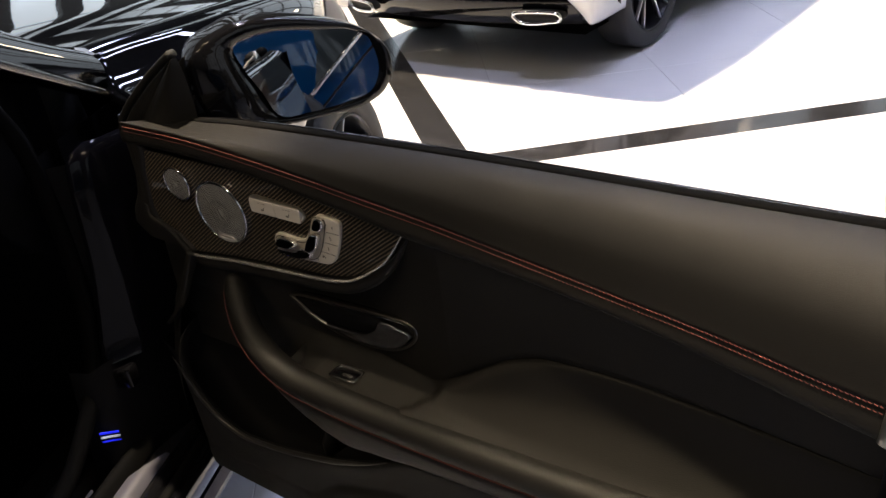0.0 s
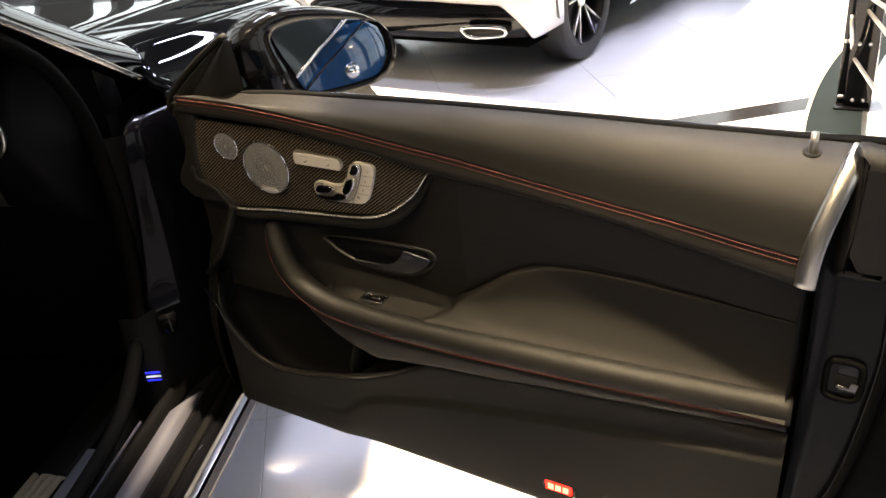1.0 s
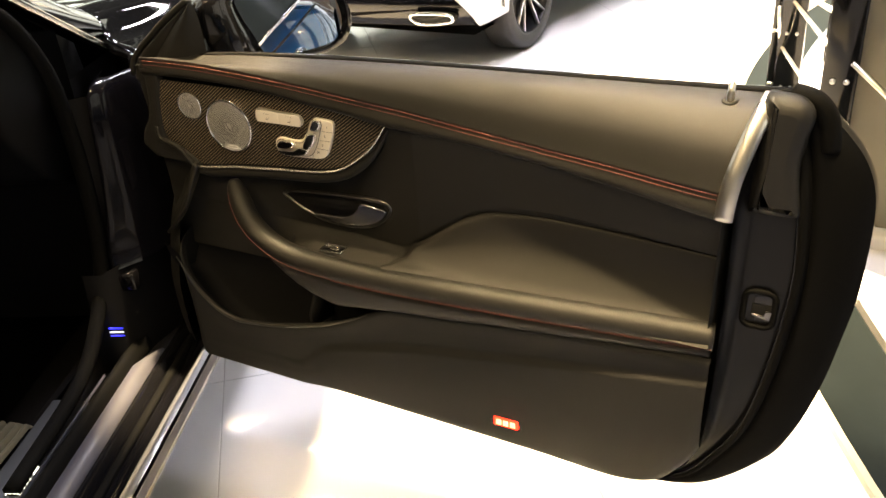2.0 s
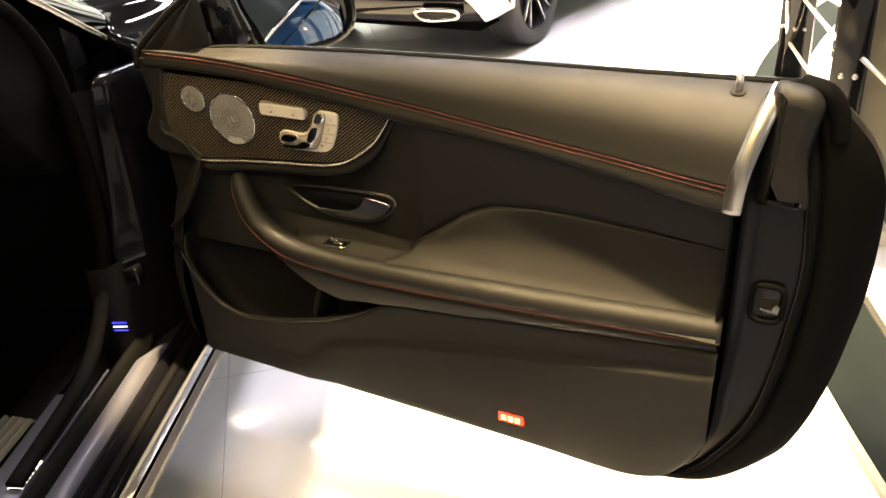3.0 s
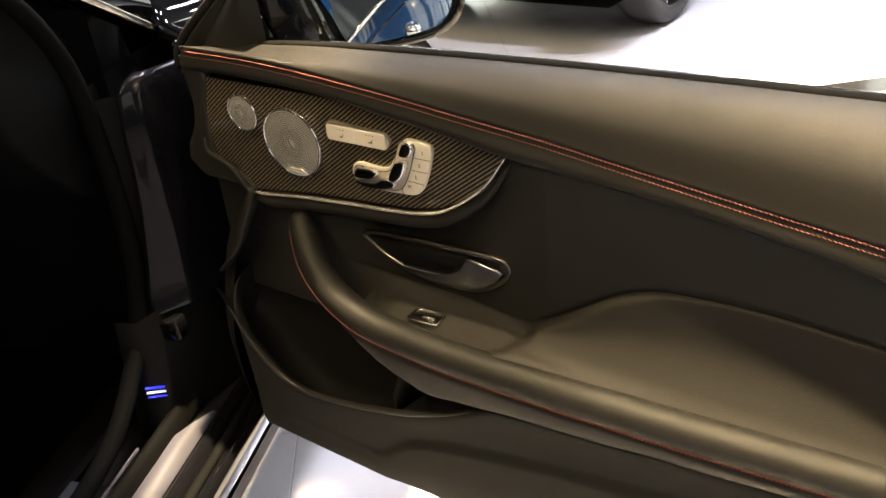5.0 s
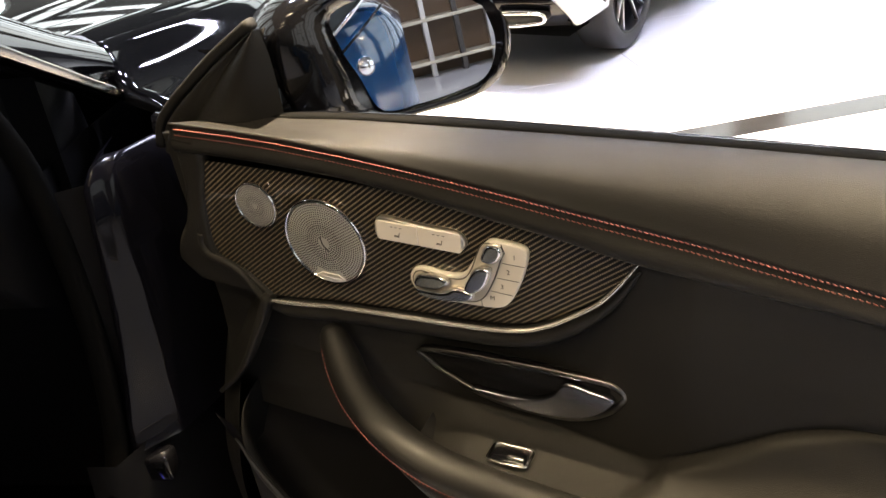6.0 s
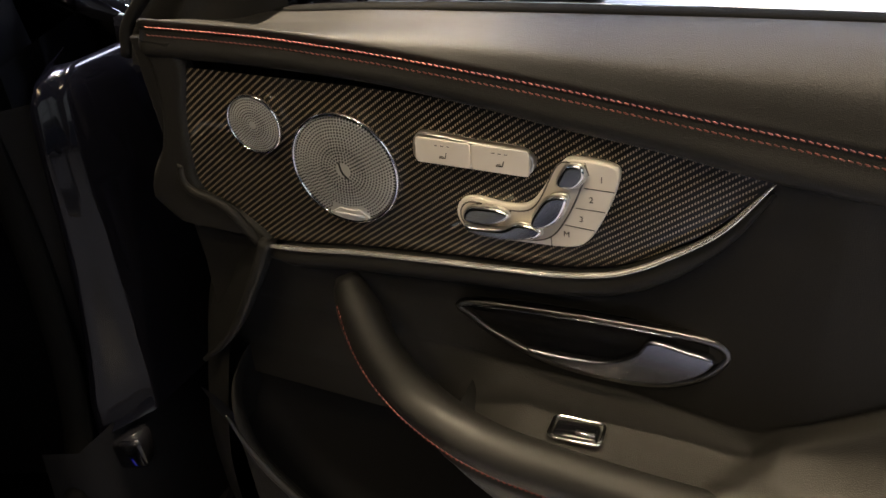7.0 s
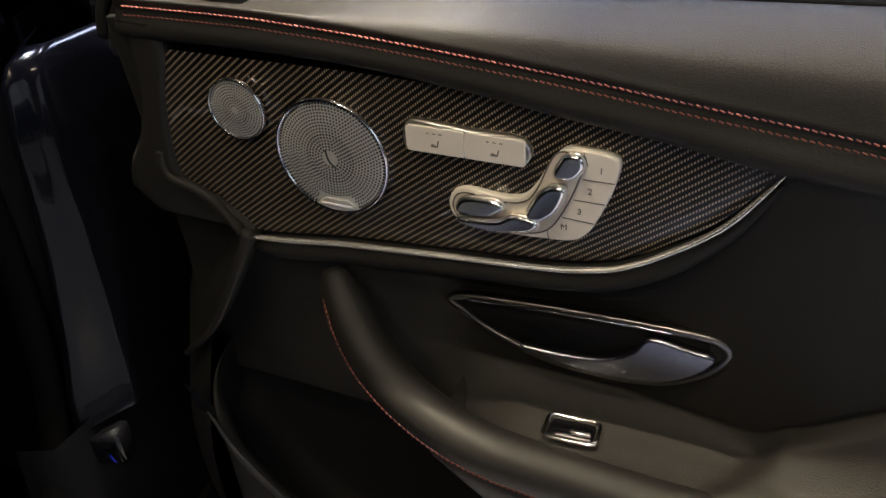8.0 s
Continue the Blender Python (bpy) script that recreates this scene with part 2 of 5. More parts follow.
floor = slab("floor", -12, 12, -10, 14, -0.2, -0.003, FLOOR, "glossy white stone tile floor of a car showroom")
slab("ceiling", -12, 12, -10, 14, 9.0, 9.2, CEIL, "dark grey showroom ceiling")
slab("wall_south", -12, 12, -10.2, -10, 0, 9.0, WALL, "plain grey showroom wall")
slab("wall_east", 12, 12.2, -10, 14, 0, 1.0, WALL, "low grey wall below the showroom windows")
slab("backdrop", 13.6, 13.7, -10, 15, 0.0, 10.0, DAY_DIM, "bright daylight outside the showroom windows")
slab("wall_west", -12.2, -12, -10, 14, 0, 1.0, WALL, "low grey wall below the showroom windows")
slab("wall_north", -12, 12, 14, 14.2, 0, 1.0, WALL, "low grey wall below the showroom windows")
slab("backdrop", -12, 12, 15.6, 15.7, 0.0, 10.0, DAY, "bright daylight outside the showroom windows")
slab("backdrop", -13.7, -13.6, -10, 15, 0.0, 10.0, DAY, "bright daylight outside the showroom windows")


def showroom_window(name, a, b, n, post=0.09):
    """A glazed wall between two corners, with upright and level bars."""
    a, b = Vector(a), Vector(b)
    win = tagged(thing(name, "tall showroom window with dark metal bars", "window", a), kind="structure")
    d = (b - a).normalized()
    turn = Matrix.Rotation(math.atan2(d.y, d.x), 4, "Z")
    span = (b - a).length
    for i in range(n + 1):
        x = span * i / n
        part("window_bar", moved(box(x - post - 0.35 * (i % 3 == 1), x + post + 0.35 * (i % 3 == 1), -0.08, 0.08, 1.0, 9.0), Matrix.Translation(a) @ turn), DARK_FRAME, win, "", False)
    for z in (1.05, 3.1, 4.6, 6.2, 7.6, 8.95):
        part("window_rail", moved(box(0, span, -0.05, 0.05, z - 0.05, z + 0.05), Matrix.Translation(a) @ turn), DARK_FRAME, win, "", False)
    return win


showroom_window("window_1", (-11.9, 14.05, 0), (11.9, 14.05, 0), 9)
showroom_window("window_3", (12.05, -10, 0), (12.05, 14, 0), 9)
showroom_window("window_2", (-12.05, 14, 0), (-12.05, -10, 0), 19, 0.2)

# ---- the open door ----
door = thing("car_door", "open black car door with leather trim and red stitching", "car door", (0.55, 0.03, 0.2))
DOOR_LEAN = Matrix(((0.9995, 0.0018, 0.0302, -0.0228), (-0.0009, 0.9996, -0.029, 0.0267), (-0.0302, 0.0289, 0.9991, 0.037), (0, 0, 0, 1)))

belt_z = fn([(-0.03, 0.870), (0.0, 0.874), (0.08, 0.886), (0.13, 0.889), (0.2, 0.895), (0.3, 0.900), (0.53, 0.909), (0.7, 0.913), (0.9, 0.916), (1.05, 0.92), (1.2, 0.928)])
seam_z = fn([(-0.02, 0.879), (0.0, 0.881), (0.108, 0.882), (0.205, 0.8785), (0.292, 0.8725), (0.371, 0.866), (0.444, 0.8585), (0.56, 0.8475), (0.64, 0.838), (0.735, 0.828), (0.831, 0.819), (0.915, 0.8135), (0.995, 0.808), (1.08, 0.803)])
seam_y = fn([(-0.02, 0.0), (0.2, -0.003), (0.6, -0.012), (0.83, -0.025), (1.056, -0.055), (1.08, -0.057)])
pad_z = fn([(-0.02, 0.857), (0.1, 0.86), (0.2, 0.858), (0.289, 0.85), (0.37, 0.839), (0.445, 0.831), (0.513, 0.822), (0.65, 0.812), (0.787, 0.796), (0.92, 0.776), (1.053, 0.757), (1.08, 0.753)])
pad_y = fn([(-0.02, -0.002), (0.2, -0.004), (0.4, -0.006), (0.513, -0.011), (0.787, -0.016), (1.08, -0.03)])
shoulder_z = fn([(-0.05, 0.60), (0.48, 0.588), (0.52, 0.59), (0.55, 0.603), (0.6, 0.637), (0.65, 0.672), (0.7, 0.69), (0.8, 0.697), (1.08, 0.689)])
crest_z = fn([(-0.06, 0.30), (0.28, 0.305), (0.31, 0.32), (0.37, 0.37), (0.43, 0.39), (0.55, 0.42), (0.74, 0.453), (1.08, 0.50)])
front = fn([(0.42, 0.0), (0.56, 1.0)])
XM = sorted([-0.02 + 1.085 * i / 160 for i in range(161)] + [0.47 + 0.0026 * i for i in range(40)])
XS = [-0.02 + 0.024 * (i / 8) ** 0.6 for i in range(8)] + [0.004 + 1.061 * i / 150 for i in range(151)]


def mixed(a, b, k):
    return a + (b - a) * k


def section(points, n):
    return spline([(0, y, z) for y, z in points], n)


def skin(make, n, xs=XS):
    rows = []
    for x in xs:
        rows.append([Vector((x, p.y, p.z)) for p in section(make(x), n)])
    return loft(rows)


def pad_section(x):
    zb, zs, ys, zp, yp = belt_z(x), seam_z(x), seam_y(x), pad_z(x), pad_y(x)
    sink = mixed(zs - 0.0045, zp, 0.62)
    top = max(zb, zs + 0.004)
    pts = [(0.055, zb - 0.012), (0.051, zb - 0.001), (0.042, zb + 0.002), (mixed(0.042, ys, 0.42), mixed(zb, top, 0.7) - 0.12 * max(0, zb - zs)), (mixed(0.042, ys, 0.8), mixed(top, zs, 0.5) + 0.004), (ys + 0.0014, zs + 0.009), (ys + 0.0006, zs + 0.0045), (ys + 0.0022, zs), (ys + 0.0006, zs - 0.0045), (min(ys, yp) - 0.003, sink), (yp, zp), (yp + 0.012, zp - 0.002)]
    k = math.sqrt(max(0.02, 1 - ((0.004 - x) / 0.025) ** 2)) if x < 0.004 else 1
    return [(mixed(0.028, y, k), mixed(0.87, z, k)) for y, z in pts]


ledge = fn([(0.22, 0.0), (0.34, 1.0)])


def proud(x, edge):
    s = min(1.0, max(0.0, (x - edge) / 0.024))
    return s * s * (3 - 2 * s)


def mid_section(x):
    k, g, zp, zs = front(x), ledge(x), pad_z(x), shoulder_z(x)
    yp = pad_y(x)
    wall = mixed(0.02, yp + 0.012, k)
    q1, q2, q3, q4, q5 = [proud(x, e) for e in (0.535, 0.524, 0.508, 0.492, 0.478)]
    crease = 0.0045 * q1
    step = q1 * mixed(0.011, 0.0015, proud(x, 0.6) if x < 0.6 else min(1, (x - 0.6) / 0.16))
    return [(mixed(0.014, yp + 0.003, k), zp + 0.004), (mixed(0.018, yp + 0.006, k), zp - 0.03), (mixed(0.022, yp + 0.010, k), mixed(zp - 0.06, zs, 0.6)), (wall, zs + 0.009), (wall + crease * 0.4, zs + 0.003), (wall + crease, zs), (wall - step, zs - 0.005), (mixed(0.018, mixed(-0.006, mixed(wall - step, -0.03, 0.4), q2), g), mixed(0.55, mixed(0.573, mixed(zs, 0.582, 0.5), q2), g)), (mixed(0.018, mixed(-0.035, -0.037, q3), g), mixed(0.53, mixed(0.571, mixed(zs, 0.580, 0.82), q3), g)), (mixed(0.016, mixed(-0.06, -0.057, q4), g), mixed(0.51, mixed(0.57, 0.580, q4), g)), (mixed(0.015, -0.074, g), mixed(0.49, mixed(0.562, 0.566, q5), g))]


low_top = fn([(0.0, 0.53), (0.02, 0.52), (0.038, 0.501), (0.055, 0.464), (0.087, 0.423), (0.122, 0.394), (0.163, 0.382), (0.234, 0.389), (0.3, 0.403), (0.357, 0.419), (0.437, 0.451), (0.476, 0.473), (0.52, 0.494), (0.65, 0.509), (0.85, 0.528), (1.08, 0.538)])
sill_low = fn([(0.0, 0.258), (0.3, 0.251), (0.6, 0.243), (0.8, 0.238), (0.93, 0.232), (1.0, 0.248), (1.05, 0.305), (1.08, 0.37)])
swell = fn([(0.27, 0.0), (0.34, 1.0)])


def low_section(x):
    """From the rolled upper edge over the raised field down to the sill."""
    zt, z0, q = low_top(x), sill_low(x), swell(x)
    zc = min(crest_z(max(x, 0.3)), zt - 0.03)
    return [(-0.05, zt - 0.014), (-0.054, zt - 0.003), (-0.061, zt + 0.003), (-0.068, zt - 0.001), (-0.0695, zt - 0.01), (-0.067, mixed(zt, zc, 0.5)), (-0.066, zc + 0.012), (-0.066 - 0.001 * q, zc + 0.005), (-0.067 - 0.005 * q, zc - 0.003), (-0.067 - 0.007 * q, zc - 0.014), (-0.067 - 0.007 * q, mixed(zc - 0.014, z0, 0.4)), (-0.064, mixed(zc - 0.014, z0, 0.8)), (-0.052, z0 + 0.005), (-0.04, z0)]


pad_skin = skin(pad_section, 80)
for v in pad_skin.verts:
    if v.co.x > 0.98:
        v.co.x += (v.co.x - 0.98) / 0.085 * 0.034 * min(1, max(0, (v.co.z - 0.78) / 0.14))
part("top_pad", pad_skin, LEATHER, door, "black leather top pad with double red stitching")
part("middle_panel", skin(mid_section, 110, XM), LEATHER_SOFT, door, "soft black trim panel")
low_skin = skin(low_section, 90, [0.012 + 0.05 * (i / 12) ** 2 for i in range(12)] + [0.062 + 1.008 * i / 140 for i in range(141)])
for v in low_skin.verts:
    if v.co.x < 0.062:
        v.co.y = mixed(0.03, v.co.y, math.sqrt(max(0, 1 - ((0.062 - v.co.x) / 0.05) ** 2)))
part("lower_panel", low_skin, PLASTIC, door, "black grained plastic lower panel with map pocket")

# map pocket: dark liner behind the rolled edge, a divider and the rim bead
liner_top = fn([(0.22, 0.6), (0.32, 0.54)])
liner = []
for i in range(40):
    x = 0.0 + 0.53 * i / 39
    k = max(0.0, (x - 0.46) / 0.07) ** 2
    zt, top = low_top(x), mixed(liner_top(x), 0.488, min(1, k * 3))
    liner.append([Vector((x, mixed(y, -0.056, k), z)) for y, z in ((0.034, top), (0.03, mixed(top, zt - 0.05, 0.4)), (0.022, zt - 0.05), (0.0, zt - 0.075), (-0.04, zt - 0.06), (-0.054, zt - 0.006))])
part("pocket_liner", loft(liner), LINING, door, "dark felt lining of the map pocket")
part("pocket_divider", loft([[Vector((x, y, z)) for y, z in ((0.02, 0.5), (-0.02, 0.47), (-0.05, 0.43), (-0.05, 0.40), (0.02, 0.38))] for x in (0.33, 0.336)], True, True), PLASTIC, door, "black divider in the map pocket")
# rim colour is paler than the panel, standing in for spot light on its edge
part("pocket_rim", sweep(spline([(x, -0.066, low_top(x) + 0.001) for x in (0.036, 0.042, 0.05, 0.06, 0.075, 0.09, 0.11, 0.13, 0.163, 0.2, 0.25, 0.3, 0.357, 0.4, 0.44, 0.476)], 90), ring(0.0042, 0.0042, 10), scale=lambda q: min(1, 0.3 + 5 * q, 0.1 + 4 * (1 - q))), shader("lit_rim_plastic", (0.03, 0.029, 0.027), 0.3, spec=0.5), door, "rounded rim of the map pocket")

arm_path = spline([(0.166, -0.002, 0.665), (0.185, -0.018, 0.642), (0.222, -0.043, 0.61), (0.27, -0.06, 0.587), (0.32, -0.067, 0.571), (0.38, -0.067, 0.562), (0.5, -0.065, 0.556), (0.75, -0.065, 0.566), (1.07, -0.048, 0.572)], 120)
part("armrest", sweep(arm_path, ring(0.022, 0.021, 20), scale=lambda s: min(1, 0.45 + 2.6 * math.sqrt(s))), LEATHER, door, "black leather armrest with red stitching")
arm_mid_z = fn([(0.27, 0.587), (0.32, 0.571), (0.38, 0.562), (0.5, 0.556), (0.75, 0.566), (1.07, 0.572)])
arm_mid_y = fn([(0.27, -0.06), (0.32, -0.067), (0.38, -0.067), (0.5, -0.065), (0.75, -0.065), (1.07, -0.048)])
arm_low = fn([(0.28, 0.56), (0.31, 0.535), (0.348, 0.51), (0.42, 0.488), (0.516, 0.498), (0.65, 0.511), (0.75, 0.522), (0.85, 0.529), (1.08, 0.539)])
flap = []
for i in range(81):
    x = 0.28 + 0.787 * i / 80
    yc, zc, zb = arm_mid_y(x), arm_mid_z(x), arm_low(x)
    zb = min(zb, zc - 0.022)
    flap.append(spline([(x, yc - 0.012, zc - 0.0155), (x, yc - 0.016, zc - 0.0195), (x, yc - 0.0155, mixed(zc - 0.02, zb, 0.45)), (x, yc - 0.0115, zb + 0.003), (x, yc - 0.006, zb), (x, yc + 0.02, zb + 0.001), (x, yc + 0.07, zb + 0.006)], 20))
part("armrest_front", loft(flap), LEATHER, door, "black leather flap below the armrest stitching")

# carbon trim
trim_low = fn([(0.014, 0.742), (0.023, 0.728), (0.057, 0.716), (0.085, 0.688), (0.18, 0.70), (0.28, 0.71), (0.373, 0.719), (0.415, 0.73), (0.452, 0.753), (0.485, 0.782), (0.513, 0.823)])
trim_high = fn([(0.014, 0.80), (0.035, 0.85), (0.2, 0.85), (0.513, 0.826)])
rows = []
for i in range(81):
    x = 0.014 + 0.499 * i / 80
    a, b = trim_low(x), trim_high(x)
    rows.append([Vector((x, 0.002 - 0.004 * min(1, (b - a) / 0.14) ** 2 * math.sin(math.pi * k / 8), mixed(a, b, k / 8))) for k in range(9)])
part("carbon_trim", loft(rows), CARBON, door, "glossy carbon fibre trim panel")
chrome_line = spline([(x, -0.008, trim_low(x) - 0.002) for x in (0.087, 0.13, 0.18, 0.23, 0.28, 0.33, 0.373, 0.4, 0.415, 0.435, 0.452, 0.47, 0.485, 0.5, 0.513)], 80)
part("chrome_strip", sweep(chrome_line, ring(0.002, 0.0034, 12), scale=lambda q: min(1, 0.5 + q * 12, 0.35 + (1 - q) * 9)), SOFT_CHROME, door, "polished chrome strip")
part("trim_edge", sweep(spline([(0.004, -0.001, 0.755), (0.003, -0.002, 0.74), (0.012, -0.004, 0.729), (0.036, -0.005, 0.724), (0.054, -0.005, 0.714), (0.067, -0.005, 0.699), (0.078, -0.005, 0.685)], 40), ring(0.005, 0.005, 10)), LEATHER_SOFT, door, "soft black lip round the carbon trim")
lip = spline([(x, 0.001, trim_low(x) - 0.0145) for x in (0.087, 0.13, 0.18, 0.23, 0.28, 0.33, 0.373, 0.415, 0.452, 0.485, 0.513)], 60)
part("trim_lip", sweep(lip, ring(0.011, 0.011, 12), scale=lambda q: min(1, 0.6 + q * 8, 0.15 + (1 - q) * 4)), LEATHER_SOFT, door)

# rear chrome blade, pin, latch, lamp
blade = spline([(1.096, 0.022, 0.926), (1.086, -0.015, 0.905), (1.073, -0.042, 0.86), (1.065, -0.057, 0.82), (1.062, -0.064, 0.776)], 30)
part("chrome_blade", sweep(blade, ring(0.0125, 0.006, 14)), SATIN, door, "brushed aluminium end strip")
pin = bmesh.new()
bmesh.ops.create_cone(pin, cap_ends=True, segments=20, radius1=0.005, radius2=0.0046, depth=0.034, matrix=pose(1.042, 0.022, 0.922))
part("lock_pin", pin, SATIN, door, "metal lock pin")
lamp_ob = part("door_lamp", moved(box(-0.024, 0.024, -0.004, 0.004, -0.011, 0.011, 0.003), pose(0.741, -0.067, 0.308)), RED_LIGHT, door, "glowing red exit lamp")
for k in (-1, 0, 1):
    part("lamp_cell", moved(box(-0.005, 0.005, -0.0052, 0.0, -0.006, 0.006, 0.001), pose(0.741 + 0.013 * k, -0.067, 0.3075)), HOT_LIGHT, lamp_ob)

# shell round the panel
part("door_core", plate([(-0.05, 0.86), (0.3, 0.885), (1.12, 0.905), (1.19, 0.8), (1.2, 0.5), (1.14, 0.3), (1.04, 0.25), (0.0, 0.25)], 0.03, 0.025, 0.002), PLASTIC, door)
rear = []
for k in range(25):
    z = 0.33 + 0.46 * k / 24
    rear.append([Vector((x, y, z)) for x, y in ((1.06, mixed(-0.06, 0.0, max(0, (z - 0.8) / 0.12))), (1.068, -0.02), (1.07, 0.03))])
part("panel_end", loft(rear), LEATHER_SOFT, door)
END = 130
inner_edge = spline([(1.08, -0.012, 0.925), (1.074, -0.035, 0.80), (1.076, -0.042, 0.62), (1.076, -0.045, 0.45), (1.066, -0.045, 0.34), (1.02, -0.045, 0.265), (0.94, -0.04, 0.228), (0.75, -0.03, 0.226), (0.5, -0.03, 0.232), (0.2, -0.03, 0.238), (-0.07, -0.03, 0.245)], END)
seal_edge = spline([(1.135, 0.012, 0.918), (1.148, 0.004, 0.80), (1.16, 0.0, 0.679), (1.155, 0.0, 0.579), (1.142, 0.0, 0.467), (1.123, 0.0, 0.378), (1.086, 0.0, 0.302), (1.036, 0.0, 0.236), (0.94, -0.005, 0.212), (0.75, -0.01, 0.216), (0.5, -0.01, 0.222), (0.2, -0.01, 0.228), (-0.07, -0.01, 0.236)], END)
outer_edge = spline([(1.152, 0.035, 0.914), (1.185, 0.035, 0.888), (1.226, 0.035, 0.838), (1.246, 0.035, 0.771), (1.249, 0.035, 0.643), (1.24, 0.035, 0.55), (1.227, 0.035, 0.458), (1.201, 0.035, 0.355), (1.166, 0.033, 0.285), (1.083, 0.03, 0.205), (0.98, 0.025, 0.186), (0.9, 0.02, 0.19), (0.75, 0.01, 0.206), (0.5, 0.005, 0.216), (0.2, 0.005, 0.222), (-0.07, 0.005, 0.23)], END)
OUT = Vector((0, 1, 0))
rows_end, rows_bead, rows_flange, rows_skin = [], [], [], []
for a, b, c in zip(inner_edge, seal_edge, outer_edge):
    d = (c - b)
    w = min(1.0, d.length / 0.08)
    rows_end.append([a - OUT * 0.004, a + OUT * 0.012, a.lerp(b, 0.18) + OUT * 0.022, a.lerp(b, 0.35) + OUT * 0.022, a.lerp(b, 0.7) + OUT * 0.01, b + OUT * 0.002])
    rows_bead.append([b, b - OUT * 0.006 * w, b + d * 0.06 - OUT * 0.011 * w, b + d * 0.14 - OUT * 0.009 * w, b + d * 0.18 + OUT * 0.004])
    rows_flange.append([b + d * 0.18 + OUT * 0.004, b + d * 0.3 - OUT * 0.006 * w, b + d * 0.55 - OUT * 0.012 * w, b + d * 0.8 - OUT * 0.01 * w, b + d * 0.94 - OUT * 0.004 * w, c])
    rows_skin.append([c, c + OUT * 0.006, c + d * 0.02 + OUT * 0.014, c + OUT * 0.03, c - d * 0.3 + OUT * 0.055, c - d * 0.9 + OUT * 0.075])
part("end_panel", loft([spline(r, 14) for r in rows_end]), GREY_METAL, door, "dark painted door end")
part("door_seal", loft([spline(r, 10) for r in rows_bead]), RUBBER, door, "black rubber door seal")
part("end_flange", loft([spline(r, 12) for r in rows_flange]), RUBBER, door, "soft black lining of the door edge")
part("skin_edge", loft([spline(r, 12) for r in rows_skin]), PAINT_BLACK, door, "gloss black outer door skin")
part("channel_edge", sweep([b + Vector((0, -0.004, 0)) for b in seal_edge[6:86]], ring(0.0022, 0.0022, 8)), GLOSS_BLACK, door, "gloss black edge of the seal channel")
for sx, sz in ((1.128, 0.72), (1.134, 0.66), (1.116, 0.5)):
    screw = bmesh.new()
    bmesh.ops.create_uvsphere(screw, u_segments=12, v_segments=8, radius=0.0045, matrix=pose(sx, 0.004, sz))
    part("screw", screw, SATIN, door)
cap = smooth_outline([(1.088, 0.93), (1.11, 0.937), (1.139, 0.931), (1.152, 0.912), (1.148, 0.88), (1.146, 0.835), (1.157, 0.775), (1.15, 0.763), (1.10, 0.762), (1.082, 0.77), (1.084, 0.84)], 50)
part("end_cap", plate(cap, -0.018, 0.03, 0.02), LEATHER, door, "soft black cap at the door end")
skin_rows = []
for i in range(41):
    x = -0.09 + 1.24 * i / 40
    zb = belt_z(x) + 0.004
    z0 = 0.232 if x < 0.95 else 0.232 + (x - 0.95) * 0.9
    skin_rows.append([Vector((x, y, z)) for y, z in ((0.052, zb - 0.03), (0.056, zb - 0.008), (0.066, zb - 0.006), (0.076, zb - 0.014), (0.105, mixed(zb, z0, 0.35)), (0.10, mixed(zb, z0, 0.7)), (0.06, z0 + 0.02), (0.0, z0 + 0.01))])
part("door_skin", loft(skin_rows), PAINT_BLACK, door, "gloss black outer door panel")


# mirror
MS, MN = Vector((0.421, 0.907, 0)), Vector((0.907, -0.421, 0))
MO = Vector((0.151, 0.171, 0))


def on_mirror(s, z, d):
    return MO + MS * s + Vector((0, 0, z)) + MN * d


glass_line = [(-0.043, 0.974), (-0.036, 0.935), (-0.02, 0.898), (0.0, 0.853), (0.05, 0.845), (0.114, 0.843), (0.16, 0.849), (0.182, 0.88), (0.179, 0.92), (0.165, 0.945), (0.132, 0.957), (0.07, 0.970), (0.012, 0.981)]
shell_line = [(-0.115, 0.96), (-0.095, 0.988), (-0.062, 0.999), (-0.022, 1.006), (0.055, 0.993), (0.144, 0.962), (0.193, 0.922), (0.205, 0.881), (0.184, 0.842), (0.133, 0.828), (0.06, 0.832), (0.0, 0.838), (-0.06, 0.856), (-0.105, 0.885)]
g2 = [Vector((p.x, p.y)) for p in spline([(a, b, 0) for a, b in glass_line], 64, True)]
h2 = [Vector((p.x, p.y)) for p in spline([(a, b, 0) for a, b in reversed(shell_line)], 64, True)]
hc, gc = sum(h2, Vector((0, 0))) / 64, sum(g2, Vector((0, 0))) / 64


def lay(line, c, k, d):
    return [on_mirror(*(c + (p - c) * k), d) for p in line]


start = min(range(64), key=lambda i: (h2[i] - g2[0] - (g2[0] - gc) * 0.2).length)
h2 = h2[start:] + h2[:start]
mirror = part("wing_mirror", loft([lay(g2, gc, 1.0, -0.02), lay(g2, gc, 1.03, 0.012), lay(h2, hc, 0.97, 0.014), lay(h2, hc, 1.0, 0.004), lay(h2, hc, 1.0, -0.03), lay(h2, hc, 0.93, -0.07), lay(h2, hc, 0.75, -0.1), lay(h2, hc, 0.4, -0.118)], True, True), GLOSS_BLACK, door, "gloss black wing mirror housing")
def glass_lay(k, d):
    return [on_mirror(*(gc + (p - gc) * k), d - (gc.y + (p.y - gc.y) * k - 0.91) * 0.14) for p in g2]


